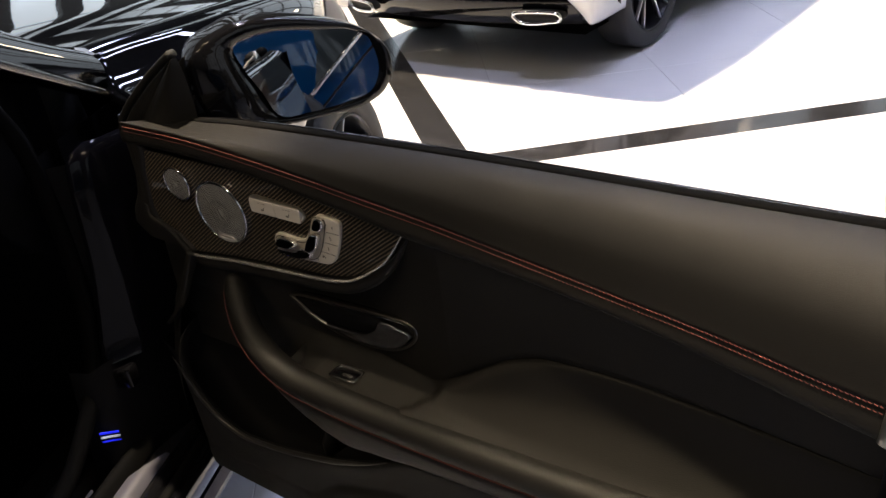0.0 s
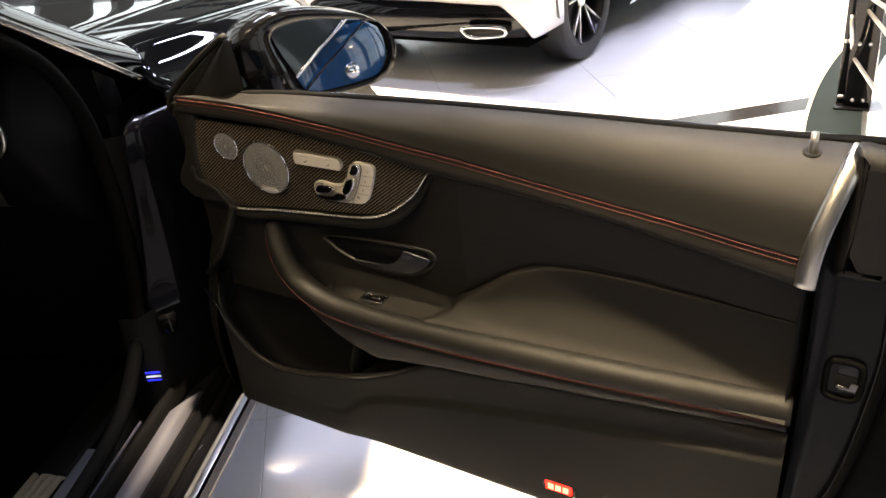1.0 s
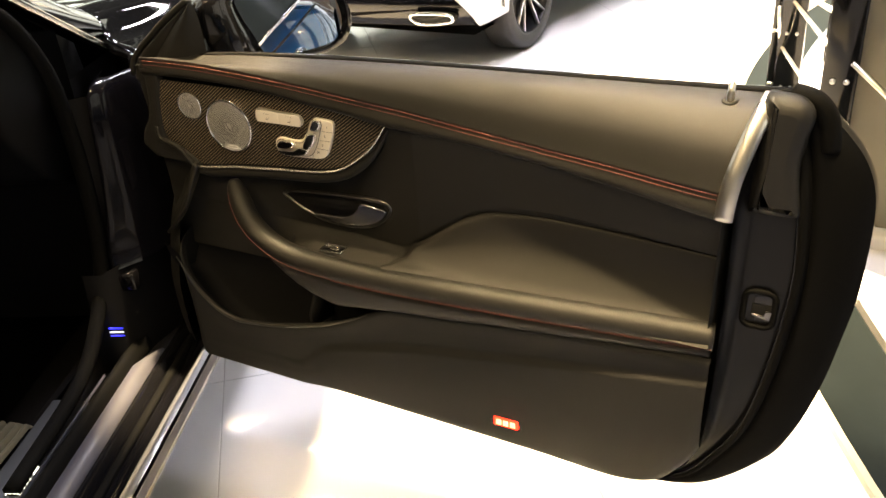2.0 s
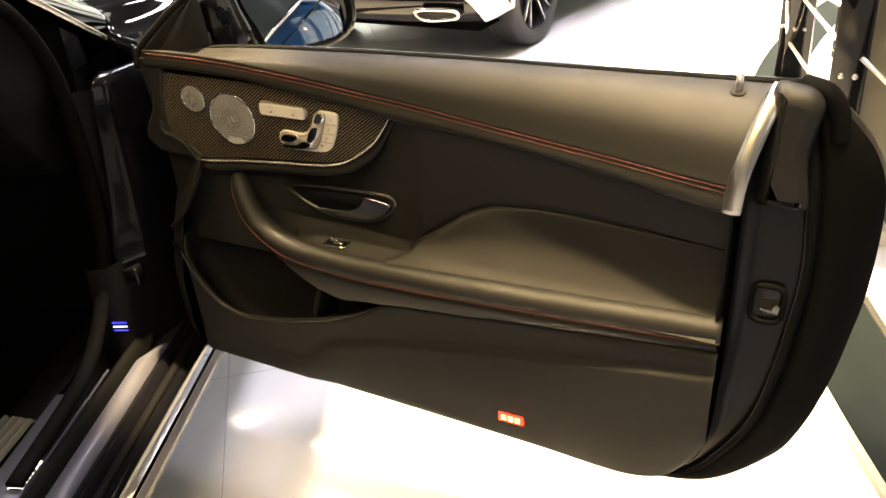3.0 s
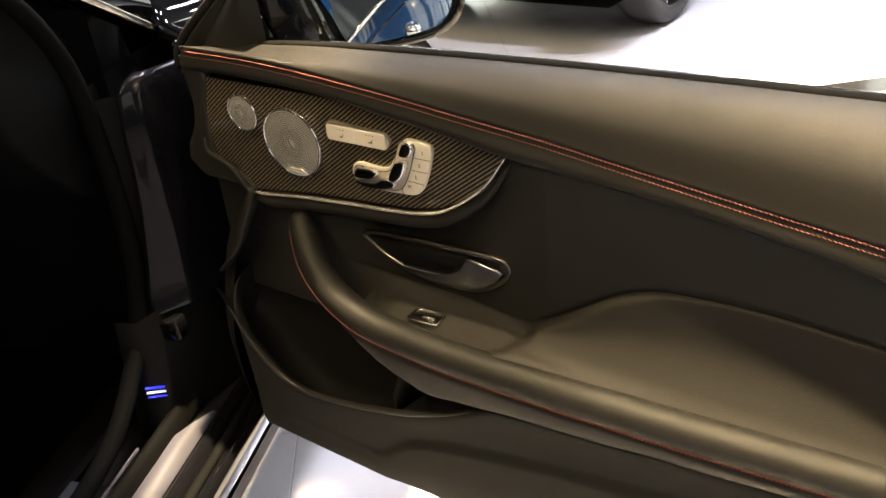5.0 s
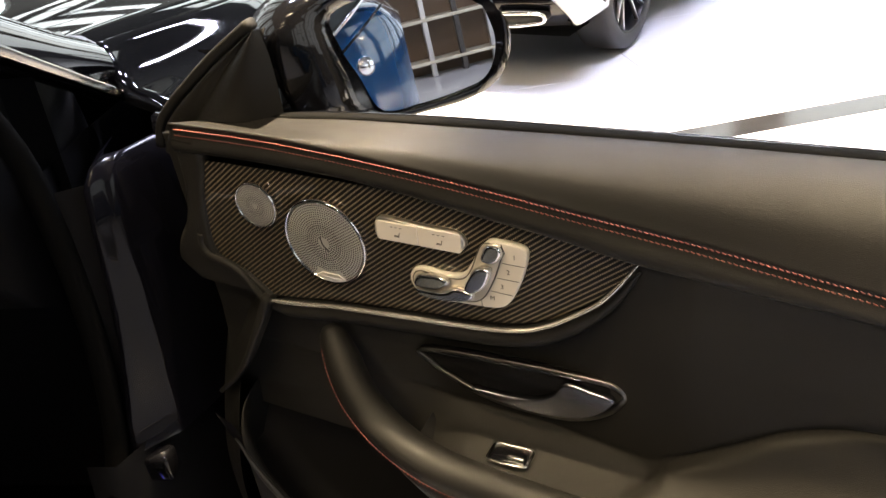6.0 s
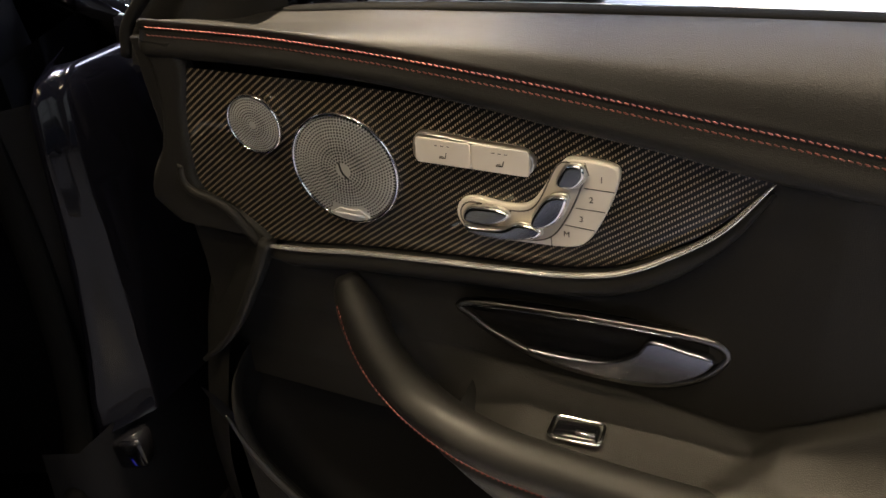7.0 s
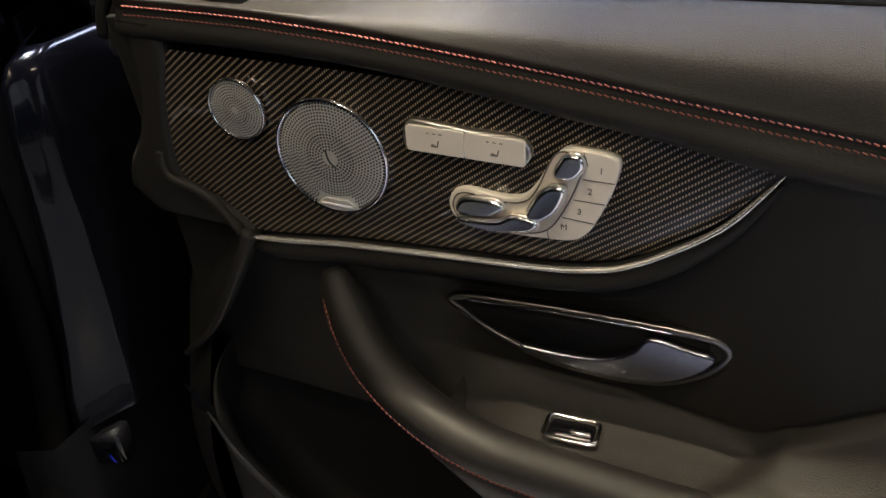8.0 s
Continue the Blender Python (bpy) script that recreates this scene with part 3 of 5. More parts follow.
part("mirror_glass", loft([glass_lay(0.985, -0.003), glass_lay(0.98, 0.003), glass_lay(0.9, 0.003)], True, True), MIRROR, mirror, "silvered mirror glass", False)
foot = spline([(0.055, 0.05, 0.88), (0.09, 0.09, 0.89), (0.12, 0.14, 0.9)], 12)
part("mirror_foot", sweep(foot, rounded(0.07, 0.05, 0.02)), GLOSS_BLACK, mirror)
SAIL_BACK = [(-0.07, 0.83), (-0.06, 0.858), (-0.034, 0.885), (0.0, 0.912), (0.04, 0.942), (0.08, 0.968), (0.104, 0.983)]
back, right = spline([(x, 0.05, z) for x, z in SAIL_BACK], 30), spline([(0.116, 0.055, 0.83), (0.116, 0.055, 0.86), (0.115, 0.056, 0.90), (0.112, 0.056, 0.95), (0.108, 0.052, 0.983)], 30)
edge_roll = fn([(0.0, 0.0), (0.05, 0.008), (0.12, 0.01), (0.2, 0.007), (0.235, 0.004)])


def roll(u):
    v = (u - 0.235) / 0.765
    return edge_roll(u) if v < 0 else 0.004 * (1 - v) + 0.025 * math.sin(math.pi * v)


sail_rows = []
for i in range(30):
    a, b = back[i], right[i]
    q = 1 - i / 29
    sail_rows.append([a.lerp(b, k / 40) + Vector((0, -roll(k / 40) * (0.25 + 0.75 * q ** 0.6) - 0.004, 0)) for k in range(41)])
part("mirror_sail", loft(sail_rows), LEATHER, door, "black grained triangular mirror base cover")
part("sail_rim", sweep([Vector((p.x - 0.006, 0.05, p.z + 0.004)) for p in back], rounded(0.012, 0.016, 0.004)), PLASTIC, door)
part("sail_core", plate([(p.x, p.z) for p in back[::3]] + [(0.108, 0.9), (0.108, 0.862)], 0.075, 0.015, 0.003), PLASTIC, door)

# stitches
def stitch_run(path, side, step=0.0048, length=0.0036, width=0.00066):
    """A row of separate short threads along a path."""
    bm = bmesh.new()
    total = sum((b - a).length for a, b in zip(path, path[1:]))
    n = int(total / step)
    pts = spline(path, n + 1)
    for i in range(n):
        a = pts[i]
        t = (pts[i + 1] - a).normalized()
        out = Vector(side)
        out = (out - t * out.dot(t)).normalized()
        w = t.cross(out)
        skew = w * 0.0004
        rings = []
        for k, r, lift in ((0, 0.5, 0.0), (0.3, 1.0, 0.0007), (0.7, 1.0, 0.0007), (1, 0.5, 0.0)):
            c = a + t * (length * k) + out * lift + skew * (2 * k - 1)
            rings.append([bm.verts.new(c + w * (width * r * math.cos(q)) + out * (width * r * math.sin(q))) for q in (0, 1.57, 3.14, 4.71)])
        for p, q in zip(rings, rings[1:]):
            for j in range(4):
                bm.faces.new((p[j], p[(j + 1) % 4], q[(j + 1) % 4], q[j]))
    return bm


for dz in (0.0026, -0.0044):
    row = spline([(x, seam_y(x) - 0.0004, seam_z(x) + dz) for x in XS[8::6]], 180)
    part("stitching", stitch_run(row, (0, -1, 0.3)), STITCH, door, "red double stitching", kind="stuff")
for da in (207, 220):
    row = []
    for i, p in enumerate(arm_path[3:], 3):
        t = (arm_path[min(i + 1, 119)] - arm_path[i - 1]).normalized()
        out = (Vector((0, -1, 0)) - t * -t.y).normalized()
        ac = t.cross(out)
        k = min(1, 0.45 + 2.6 * math.sqrt(i / 119))
        up = ac if ac.z > 0 or (i < 20 and ac.x > 0) else -ac
        a = radians((da - 180) * min(1.0, 0.35 + i / 60))
        row.append(p + out * (0.0216 * k * math.cos(a)) - up * (0.0226 * k * math.sin(a)))
    if da == 207:
        part("stitching", stitch_run(spline(row[::4], 110), (0, -1, 0), width=0.0009), STITCH, door, "red stitching on the armrest", kind="stuff")
    else:
        part("stitching", stitch_run(spline(row[34::4], 90), (0, -1, 0), width=0.0009), STITCH, door, "red stitching on the armrest", kind="stuff")


# loudspeakers in the carbon trim
def loudspeaker(x, z, r, rings, mark):
    y = -0.004
    prof = [(r * 0.2, y - 0.0035), (r * 0.6, y - 0.003), (r * 0.9, y - 0.0018), (r * 0.965, y - 0.001)]
    n = 56
    grille = loft([[Vector((x + q * math.cos(2 * math.pi * i / n), yy, z + q * math.sin(2 * math.pi * i / n))) for i in range(n)] for q, yy in prof], True, True)
    spk = part("loudspeaker", grille, GRILLE, door, "perforated round metal loudspeaker grille")
    rim = [Vector((x + r * 0.985 * math.cos(2 * math.pi * i / n), y - 0.001, z + r * 0.985 * math.sin(2 * math.pi * i / n))) for i in range(n)]
    part("ring", sweep(rim, ring(r * 0.022 + 0.0006, 0.0028, 8), closed_path=True), CHROME, spk, "polished rim")
    holes = bmesh.new()
    for k in range(rings):
        q = r * (0.16 + 0.77 * k / (rings - 1))
        pitch = 0.056 if mark else 0.085
        size = r * pitch * (0.36 if q < r * 0.42 else 0.28)
        count = int(2 * math.pi * q / (r * pitch))
        yy = y - 0.0033 + 0.0016 * max(0, (q / r - 0.55) / 0.4)
        for i in range(count):
            a = 2 * math.pi * (i + 0.5 * (k % 2)) / count
            if mark and q > r * 0.72 and abs((a % (2 * math.pi)) - 1.5 * math.pi) < 0.42:
                continue
            cx, cz = x + q * math.cos(a), z + q * math.sin(a)
            v = [holes.verts.new((cx + size * math.cos(b * 1.0472), yy - 0.0003, cz + size * math.sin(b * 1.0472))) for b in range(6)]
            w = [holes.verts.new((p.co.x, yy + 0.0004, p.co.z)) for p in v]
            holes.faces.new(v)
            for b in range(6):
                holes.faces.new((v[b], v[(b + 1) % 6], w[(b + 1) % 6], w[b]))
    part("perforation", holes, HOLE, spk, kind="stuff")
    if mark:
        arc = [(x + r * q * math.cos(a), z + r * q * math.sin(a)) for q, a in [(0.95, -1.98 + 0.82 * i / 10) for i in range(11)] + [(0.76, -1.3 - 0.5 * i / 6) for i in range(7)]]
        part("name_plate", plate(arc, y - 0.0036, 0.002, 0.0003), GRILLE, spk, "small metal plate")
        part("name_bar", box(x - 0.014, x + 0.014, y - 0.004, y - 0.0036, z - r * 0.885, z - r * 0.83), MARK, spk)
        hook = spline([(x - 0.003, y - 0.0042, z + 0.007), (x - 0.001, y - 0.0042, z - 0.002), (x + 0.005, y - 0.0042, z - 0.008)], 8)
        part("centre_mark", sweep(hook, ring(0.0009, 0.0006, 6)), HOLE, spk)
    return spk


loudspeaker(0.184, 0.779, 0.0495, 16, True)
loudspeaker(0.101, 0.809, 0.0262, 10, False)


# switches
def text_mesh(body, size, place):
    cu = bpy.data.curves.new("numeral", "FONT")
    cu.body, cu.size, cu.align_x, cu.align_y, cu.extrude = body, size, "CENTER", "CENTER", 0.0002
    tmp = bpy.data.objects.new("numeral", cu)
    scene.collection.objects.link(tmp)
    bpy.context.view_layer.update()
    me = bpy.data.meshes.new_from_object(tmp.evaluated_get(bpy.context.evaluated_depsgraph_get()))
    bpy.data.objects.remove(tmp)
    bm = bmesh.new()
    bm.from_mesh(me)
    return moved(bm, Matrix.Translation(place) @ Matrix.Rotation(math.pi / 2, 4, "X"))


seat_heat = part("seat_heating_switch", plate(smooth_outline([(0.2495, 0.808), (0.252, 0.8185), (0.262, 0.822), (0.30, 0.8195), (0.336, 0.8185), (0.346, 0.814), (0.3485, 0.806), (0.343, 0.798), (0.333, 0.7965), (0.29, 0.7965), (0.258, 0.7965), (0.2505, 0.80)]), -0.006, 0.008, 0.0014), SATIN, door, "satin metal seat heating switch")
for x0, x1 in ((0.2525, 0.2988), (0.2991, 0.345)):
    b = plate([(x0 + p[0] + (x1 - x0) / 2, 0.8082 + p[1]) for p in rounded(x1 - x0, 0.021, 0.003)], -0.0075, 0.003, 0.0005)
    key = part("key", b, SWITCH, seat_heat, "champagne push key")
    xm = (x0 + x1) / 2
    part("icon", joined([box(xm - 0.003, xm + 0.002, -0.0079, -0.0075, 0.8035, 0.8043), moved(box(-0.0004, 0.0004, -0.0079, -0.0075, 0.0, 0.005), Matrix.Translation((xm + 0.002, 0, 0.8037)) @ Matrix.Rotation(0.25, 4, "Y")), box(xm - 0.0025, xm + 0.0008, -0.0079, -0.0075, 0.8048, 0.8054)]), DARK_PRINT, key)
    for k in (-1, 0, 1):
        part("indicator", box(xm + k * 0.005 - 0.0012, xm + k * 0.005 + 0.0012, -0.0079, -0.0074, 0.8137, 0.8143), DARK_PRINT, key)

seat_adjust = part("seat_adjuster", plate(smooth_outline([(0.372, 0.8155), (0.384, 0.817), (0.404, 0.8155), (0.411, 0.809), (0.406, 0.785), (0.396, 0.76), (0.388, 0.748), (0.377, 0.742), (0.35, 0.7395), (0.32, 0.7385), (0.296, 0.7395), (0.286, 0.748), (0.2835, 0.758), (0.288, 0.768), (0.30, 0.7725), (0.325, 0.7705), (0.342, 0.7735), (0.352, 0.785), (0.362, 0.803)], 90), -0.006, 0.008, 0.0014), SWITCH, door, "champagne seat adjuster with chrome keys")
slot = smooth_outline([(0.366, 0.811), (0.378, 0.8135), (0.386, 0.808), (0.382, 0.79), (0.372, 0.765), (0.36, 0.748), (0.34, 0.7425), (0.30, 0.7435), (0.289, 0.75), (0.288, 0.761), (0.297, 0.7685), (0.325, 0.7665), (0.343, 0.769), (0.353, 0.781)], 70)
part("slot", plate(slot, -0.0066, 0.003, 0.0005), shader("champagne_satin_metal", (0.8, 0.74, 0.64), 0.3, 0.45, vary=0.04), seat_adjust)
part("slot_groove", sweep([Vector((x, -0.0064, z)) for x, z in slot], ring(0.0007, 0.0006, 6), closed_path=True), DARK_PRINT, seat_adjust)


def chrome_key(points, high, parent, label):
    o = smooth_outline(points, 36)
    part("chrome_key", plate(o, -0.0066 - high, high, 0.0022), KEY_CHROME, parent, label)
    part("key_rim", sweep([Vector((x, -0.0064 - high * 0.55, z)) for x, z in o], ring(0.0011, 0.001, 6), closed_path=True), SATIN, parent, "bright key rim")


chrome_key([(0.367, 0.798), (0.371, 0.809), (0.376, 0.815), (0.385, 0.815), (0.388, 0.807), (0.382, 0.798), (0.374, 0.7955)], 0.007, seat_adjust, "chrome headrest key")
chrome_key([(0.348, 0.765), (0.355, 0.779), (0.363, 0.788), (0.374, 0.790), (0.3755, 0.784), (0.369, 0.769), (0.358, 0.760), (0.35, 0.760)], 0.009, seat_adjust, "chrome backrest key")
chrome_key([(0.292, 0.758), (0.298, 0.767), (0.312, 0.7695), (0.325, 0.769), (0.33, 0.764), (0.316, 0.755), (0.296, 0.754)], 0.008, seat_adjust, "chrome cushion key")
chrome_key([(0.292, 0.7495), (0.301, 0.7495), (0.324, 0.7515), (0.337, 0.759), (0.355, 0.757), (0.35, 0.748), (0.324, 0.742), (0.298, 0.743)], 0.007, seat_adjust, "chrome lengthwise key")
for txt, x, z in (("1", 0.3985, 0.8035), ("2", 0.3915, 0.786), ("3", 0.3845, 0.7685), ("M", 0.3735, 0.7535)):
    part("numeral", text_mesh(txt, 0.0068, (x, -0.0064, z)), DARK_PRINT, seat_adjust)
for p, q in (((0.386, 0.795), (0.408, 0.795)), ((0.380, 0.7775), (0.402, 0.7775)), ((0.372, 0.7615), (0.395, 0.7605)), ((0.386, 0.8155), (0.389, 0.806)), ((0.388, 0.806), (0.3775, 0.7775)), ((0.3775, 0.7775), (0.361, 0.752)), ((0.361, 0.752), (0.362, 0.741))):
    a, b = Vector((p[0], -0.0061, p[1])), Vector((q[0], -0.0061, q[1]))
    part("key_gap", sweep([a, a.lerp(b, 0.5), b], ring(0.0004, 0.0004, 6)), DARK_PRINT, seat_adjust)

# door handle
hand_line = smooth_outline([(0.271, 0.650), (0.283, 0.641), (0.305, 0.627), (0.35, 0.610), (0.403, 0.606), (0.45, 0.612), (0.482, 0.63), (0.4985, 0.652), (0.494, 0.663), (0.475, 0.667), (0.417, 0.666), (0.349, 0.662), (0.29, 0.6565)], 90)
dish = [Vector((x, 0.012, z)) for x, z in hand_line]
handle = part("door_handle", sweep(dish, rounded(0.006, 0.008, 0.0022), closed_path=True), shader("dark_satin_metal", (0.2, 0.195, 0.19), 0.3, 1.0), door, "dark satin metal handle surround")
hc2 = Vector((0.39, 0, 0.639))
part("recess", loft([[Vector((x, 0.012, z)) for x, z in hand_line], [Vector((hc2.x + (x - hc2.x) * 0.93, 0.03, hc2.z + (z - hc2.z) * 0.9)) for x, z in hand_line], [Vector((hc2.x + (x - hc2.x) * 0.5, 0.04, hc2.z + (z - hc2.z) * 0.5)) for x, z in hand_line]], True, True), LINING, handle, "dark handle recess")
lever = smooth_outline([(0.335, 0.621), (0.36, 0.613), (0.405, 0.6095), (0.45, 0.616), (0.478, 0.632), (0.49, 0.651), (0.47, 0.6555), (0.44, 0.658), (0.428, 0.641), (0.405, 0.627), (0.37, 0.622)], 70)
part("lever", plate(lever, 0.004, 0.012, 0.0022), shader("lever_metal", (0.3, 0.31, 0.36), 0.25, 1.0), handle, "blue-grey satin metal pull lever")
part("bright_edge", sweep([Vector((x, 0.006, z)) for x, z in hand_line[-34:-2]], ring(0.001, 0.0009, 6)), CHROME, handle)

# window switch on the armrest ledge
win = part("window_switch", moved(joined([sweep([Vector((*p, 0)) for p in rounded(0.044, 0.03, 0.006)], ring(0.0022, 0.002, 8), side=(0, 0, 1), closed_path=True)]), pose(0.391, -0.027, 0.5735, -8, 0, 4)), KEY_CHROME, door, "chrome framed window switch")
part("rocker", moved(box(-0.019, 0.019, -0.012, 0.012, -0.004, 0.002, 0.003), pose(0.391, -0.027, 0.5735, -14, 0, 4)), GLOSS_BLACK, win, "gloss black window switch")
part("rocker_lip", moved(box(0.0, 0.017, -0.012, -0.007, 0.001, 0.005, 0.0015), pose(0.391, -0.027, 0.5745, -14, 0, 4)), KEY_CHROME, win)

# latch, reflector lamp frame, buffer
latch = part("latch_frame", sweep([Vector((1.122 + p[0], -0.006, 0.608 + p[1])) for p in rounded(0.044, 0.062, 0.014, 5)], ring(0.005, 0.005, 8), closed_path=True), RUBBER, door, "black latch frame")
part("latch_plate", box(1.104, 1.144, -0.004, 0.004, 0.58, 0.636, 0.002), shader("latch_steel", (0.03, 0.03, 0.033), 0.3, 0.6), latch)
part("latch_slot", box(1.112, 1.142, -0.0055, 0.0, 0.592, 0.616, 0.001), HOLE, latch)
part("latch_pawl", moved(joined([box(-0.012, 0.014, -0.004, 0.0, -0.003, 0.002, 0.001), box(0.004, 0.014, -0.004, 0.0, 0.0, 0.012, 0.001)]), pose(1.126, -0.006, 0.598, 0, 8)), SOFT_DARK, latch)
part("lamp_frame", sweep([Vector((0.741 + p[0], -0.0665, 0.308 + p[1])) for p in rounded(0.054, 0.027, 0.006)], ring(0.0025, 0.003, 8), closed_path=True), GLOSS_BLACK, door, "black lamp frame")
part("pin_collar", moved(sweep([Vector((*p, 0)) for p in ring(0.009, 0.009, 20)], ring(0.003, 0.002, 8), side=(0, 0, 1), closed_path=True), pose(1.042, 0.022, 0.914, 14)), PLASTIC, door)
belt_rubber = spline([(x, 0.05, belt_z(x) - 0.001) for x in (-0.03, 0.2, 0.5, 0.8, 1.0, 1.13)], 60)
part("belt_seal", sweep(belt_rubber, rounded(0.012, 0.014, 0.004)), RUBBER, door, "black rubber window seal")
part("belt_trim", sweep([p + Vector((0, 0.011, 0.001)) for p in belt_rubber], rounded(0.006, 0.006, 0.002)), GLOSS_BLACK, door)
part("quarter_seal", sweep(spline([(1.12, 0.03, 0.93), (1.15, 0.02, 0.925), (1.168, 0.02, 0.9), (1.175, 0.02, 0.86)], 20), ring(0.014, 0.014, 10)), RUBBER, door, "black rubber corner seal")
# front flange of the panel
fl_a = fn([(0.69, -0.02), (0.70, -0.034), (0.715, -0.046), (0.735, -0.04), (0.77, -0.018), (0.81, -0.007), (0.85, -0.005), (0.872, -0.012)])
fl_b = fn([(0.69, 0.088), (0.70, 0.078), (0.715, 0.052), (0.728, 0.022), (0.745, 0.016), (0.77, 0.018), (0.81, 0.024), (0.85, 0.034), (0.872, 0.03)])
fl = []
for i in range(41):
    z = 0.69 + 0.182 * i / 40
    xa, xb = fl_a(z), fl_b(z)
    fl.append([Vector(q) for q in spline([(xa - 0.014, 0.06, z), (xa - 0.006, 0.02, z), (xa + 0.001, 0.004, z), (xa + 0.008, -0.002, z), (mixed(xa, xb, 0.5), -0.003, z), (xb - 0.004, -0.004, z), (xb, -0.002, z), (xb + 0.003, 0.01, z)], 26)])
part("front_flange", loft(fl), LEATHER_SOFT, door, "soft black front edge of the panel")
ridge = spline([(0.088, -0.004, 0.69), (0.076, -0.01, 0.66), (0.064, -0.014, 0.635), (0.042, -0.016, 0.595), (0.016, -0.018, 0.56), (-0.02, -0.016, 0.525)], 36)
part("panel_ridge", sweep(ridge, rounded(0.012, 0.02, 0.004), scale=lambda q: 1.0 - 0.5 * q), LEATHER_SOFT, door)
wall_rows = []
for p in spline([(0.088, 0.004, 0.70), (0.078, 0.0, 0.66), (0.064, -0.004, 0.635), (0.042, -0.006, 0.595), (0.016, -0.008, 0.56), (0.012, -0.03, 0.50), (0.01, -0.05, 0.42), (0.008, -0.05, 0.33), (0.0, -0.035, 0.25)], 40):
    wall_rows.append([p, p + Vector((-0.012, 0.006, 0)), p + Vector((-0.05, 0.03, 0)), p + Vector((-0.085, 0.075, 0)), p + Vector((-0.1, 0.14, 0))])
part("front_wall", loft(wall_rows), PLASTIC, door, "dark front end of the panel")
door.matrix_basis = DOOR_LEAN @ door.matrix_basis

# ---- the black car ----
CF, CR = Vector((-0.3647, 0.9311, 0)), Vector((0.9311, 0.3647, 0))


def at_car(f, r, z):
    return CF * f + CR * r + Vector((0, 0, z))


black_car = thing("black_car", "gloss black coupe standing on the white floor with its door open", "car", at_car(-0.3, -0.9, 0))


def car_loft(name, rows, material, label="", closed=False, caps=False, parent=None):
    return part(name, loft([[at_car(*p) for p in row] for row in rows], closed, caps), material, parent or black_car, label)


def car_tube(name, points, n, profile, material, label="", side=None):
    return part(name, sweep(spline([at_car(*p) for p in points], n), profile, side or tuple(CR)), material, black_car, label)


def run(profile, f0, f1, n=6):
    return [[(mixed(f0, f1, i / n), r, z) for r, z in profile] for i in range(n + 1)]


car_loft("rocker_panel", run([(-0.12, 0.12), (-0.07, 0.13), (-0.045, 0.16), (-0.02, 0.22), (-0.006, 0.27), (-0.004, 0.298), (-0.014, 0.302), (-0.05, 0.298)], 0.25, -2.2), PAINT_BLACK, "gloss black rocker panel")
# matte strip coloured like the pale floor's reflection in the gloss black rocker
car_loft("rocker_sheen", run([(-0.012, 0.236), (-0.022, 0.2), (-0.041, 0.164)], 0.25, -2.2), shader("lilac_rocker_sheen", (0.085, 0.083, 0.1), 0.75, spec=0.05, vary=0.3), "lilac-grey floor reflection painted along the lower rocker panel")
car_tube("rocker_trim", [(0.25, -0.052, 0.15), (-0.8, -0.052, 0.15), (-2.2, -0.052, 0.15)], 12, rounded(0.016, 0.01, 0.003), shader("rocker_metal", (0.42, 0.37, 0.28), 0.22, 1.0, vary=0.5, vary_scale=5.0), "bronze-tinted chrome strip along the rocker panel")
car_tube("sill_seal", [(0.12, -0.034, 0.302), (-0.8, -0.034, 0.302), (-2.2, -0.034, 0.302)], 12, ring(0.009, 0.007, 8), RUBBER, "black rubber sill seal", (0, 0, 1))
car_loft("sill_step", run([(-0.05, 0.292), (-0.058, 0.31), (-0.066, 0.312), (-0.068, 0.304), (-0.076, 0.304)], 0.1, -2.2), GLOSS_BLACK)
BAND = [(-0.078, 0.304), (-0.081, 0.312), (-0.1, 0.317), (-0.115, 0.318), (-0.119, 0.312)]
car_loft("sill_band", [[(f - 2.1 * (-0.078 - r) * (f > -1), r, z) for r, z in BAND] for f in (-0.045, -0.2, -0.9, -2.2)], SILL_GREY, "grey painted door sill with a slanted front end")
car_loft("sill_seal_inner", run([(-0.119, 0.3), (-0.122, 0.328), (-0.132, 0.336), (-0.144, 0.33), (-0.148, 0.3)], 0.04, -2.2), RUBBER, "black rubber entry seal")
plate_ob = car_loft("sill_plate", run([(-0.15, 0.322), (-0.152, 0.328), (-0.22, 0.332), (-0.224, 0.326)], -0.25, -1.6), shader("brushed_dark_steel", (0.1, 0.11, 0.13), 0.5, 0.6), "brushed metal entry plate")
GLINT_WHITE = glow("small_glint_white", (0.75, 0.85, 1.0), 0.5)
LIT_BAR = glow("lit_bar", (0.9, 0.95, 1.0), 1.4)
for f, w, r0, r1 in ((-0.434, 0.005, -0.176, -0.153), (-0.434, 0.02, -0.158, -0.153), (-0.449, 0.005, -0.176, -0.153), (-0.442, 0.012, -0.176, -0.171), (-0.462, 0.005, -0.178, -0.153), (-0.472, 0.005, -0.17, -0.153), (-0.482, 0.005, -0.178, -0.153), (-0.495, 0.006, -0.178, -0.153)):
    car_loft("plate_bar", run([(r1, 0.330), (r1, 0.334), (r0, 0.335), (r0, 0.331)], f, f - w, 2), LIT_BAR, "pale lit bar", parent=plate_ob)
car_loft("plate_edge", run([(-0.150, 0.327), (-0.151, 0.3315), (-0.1535, 0.3315)], -0.17, -1.6), SILL_GREY, "thin bright plate edge", parent=plate_ob)
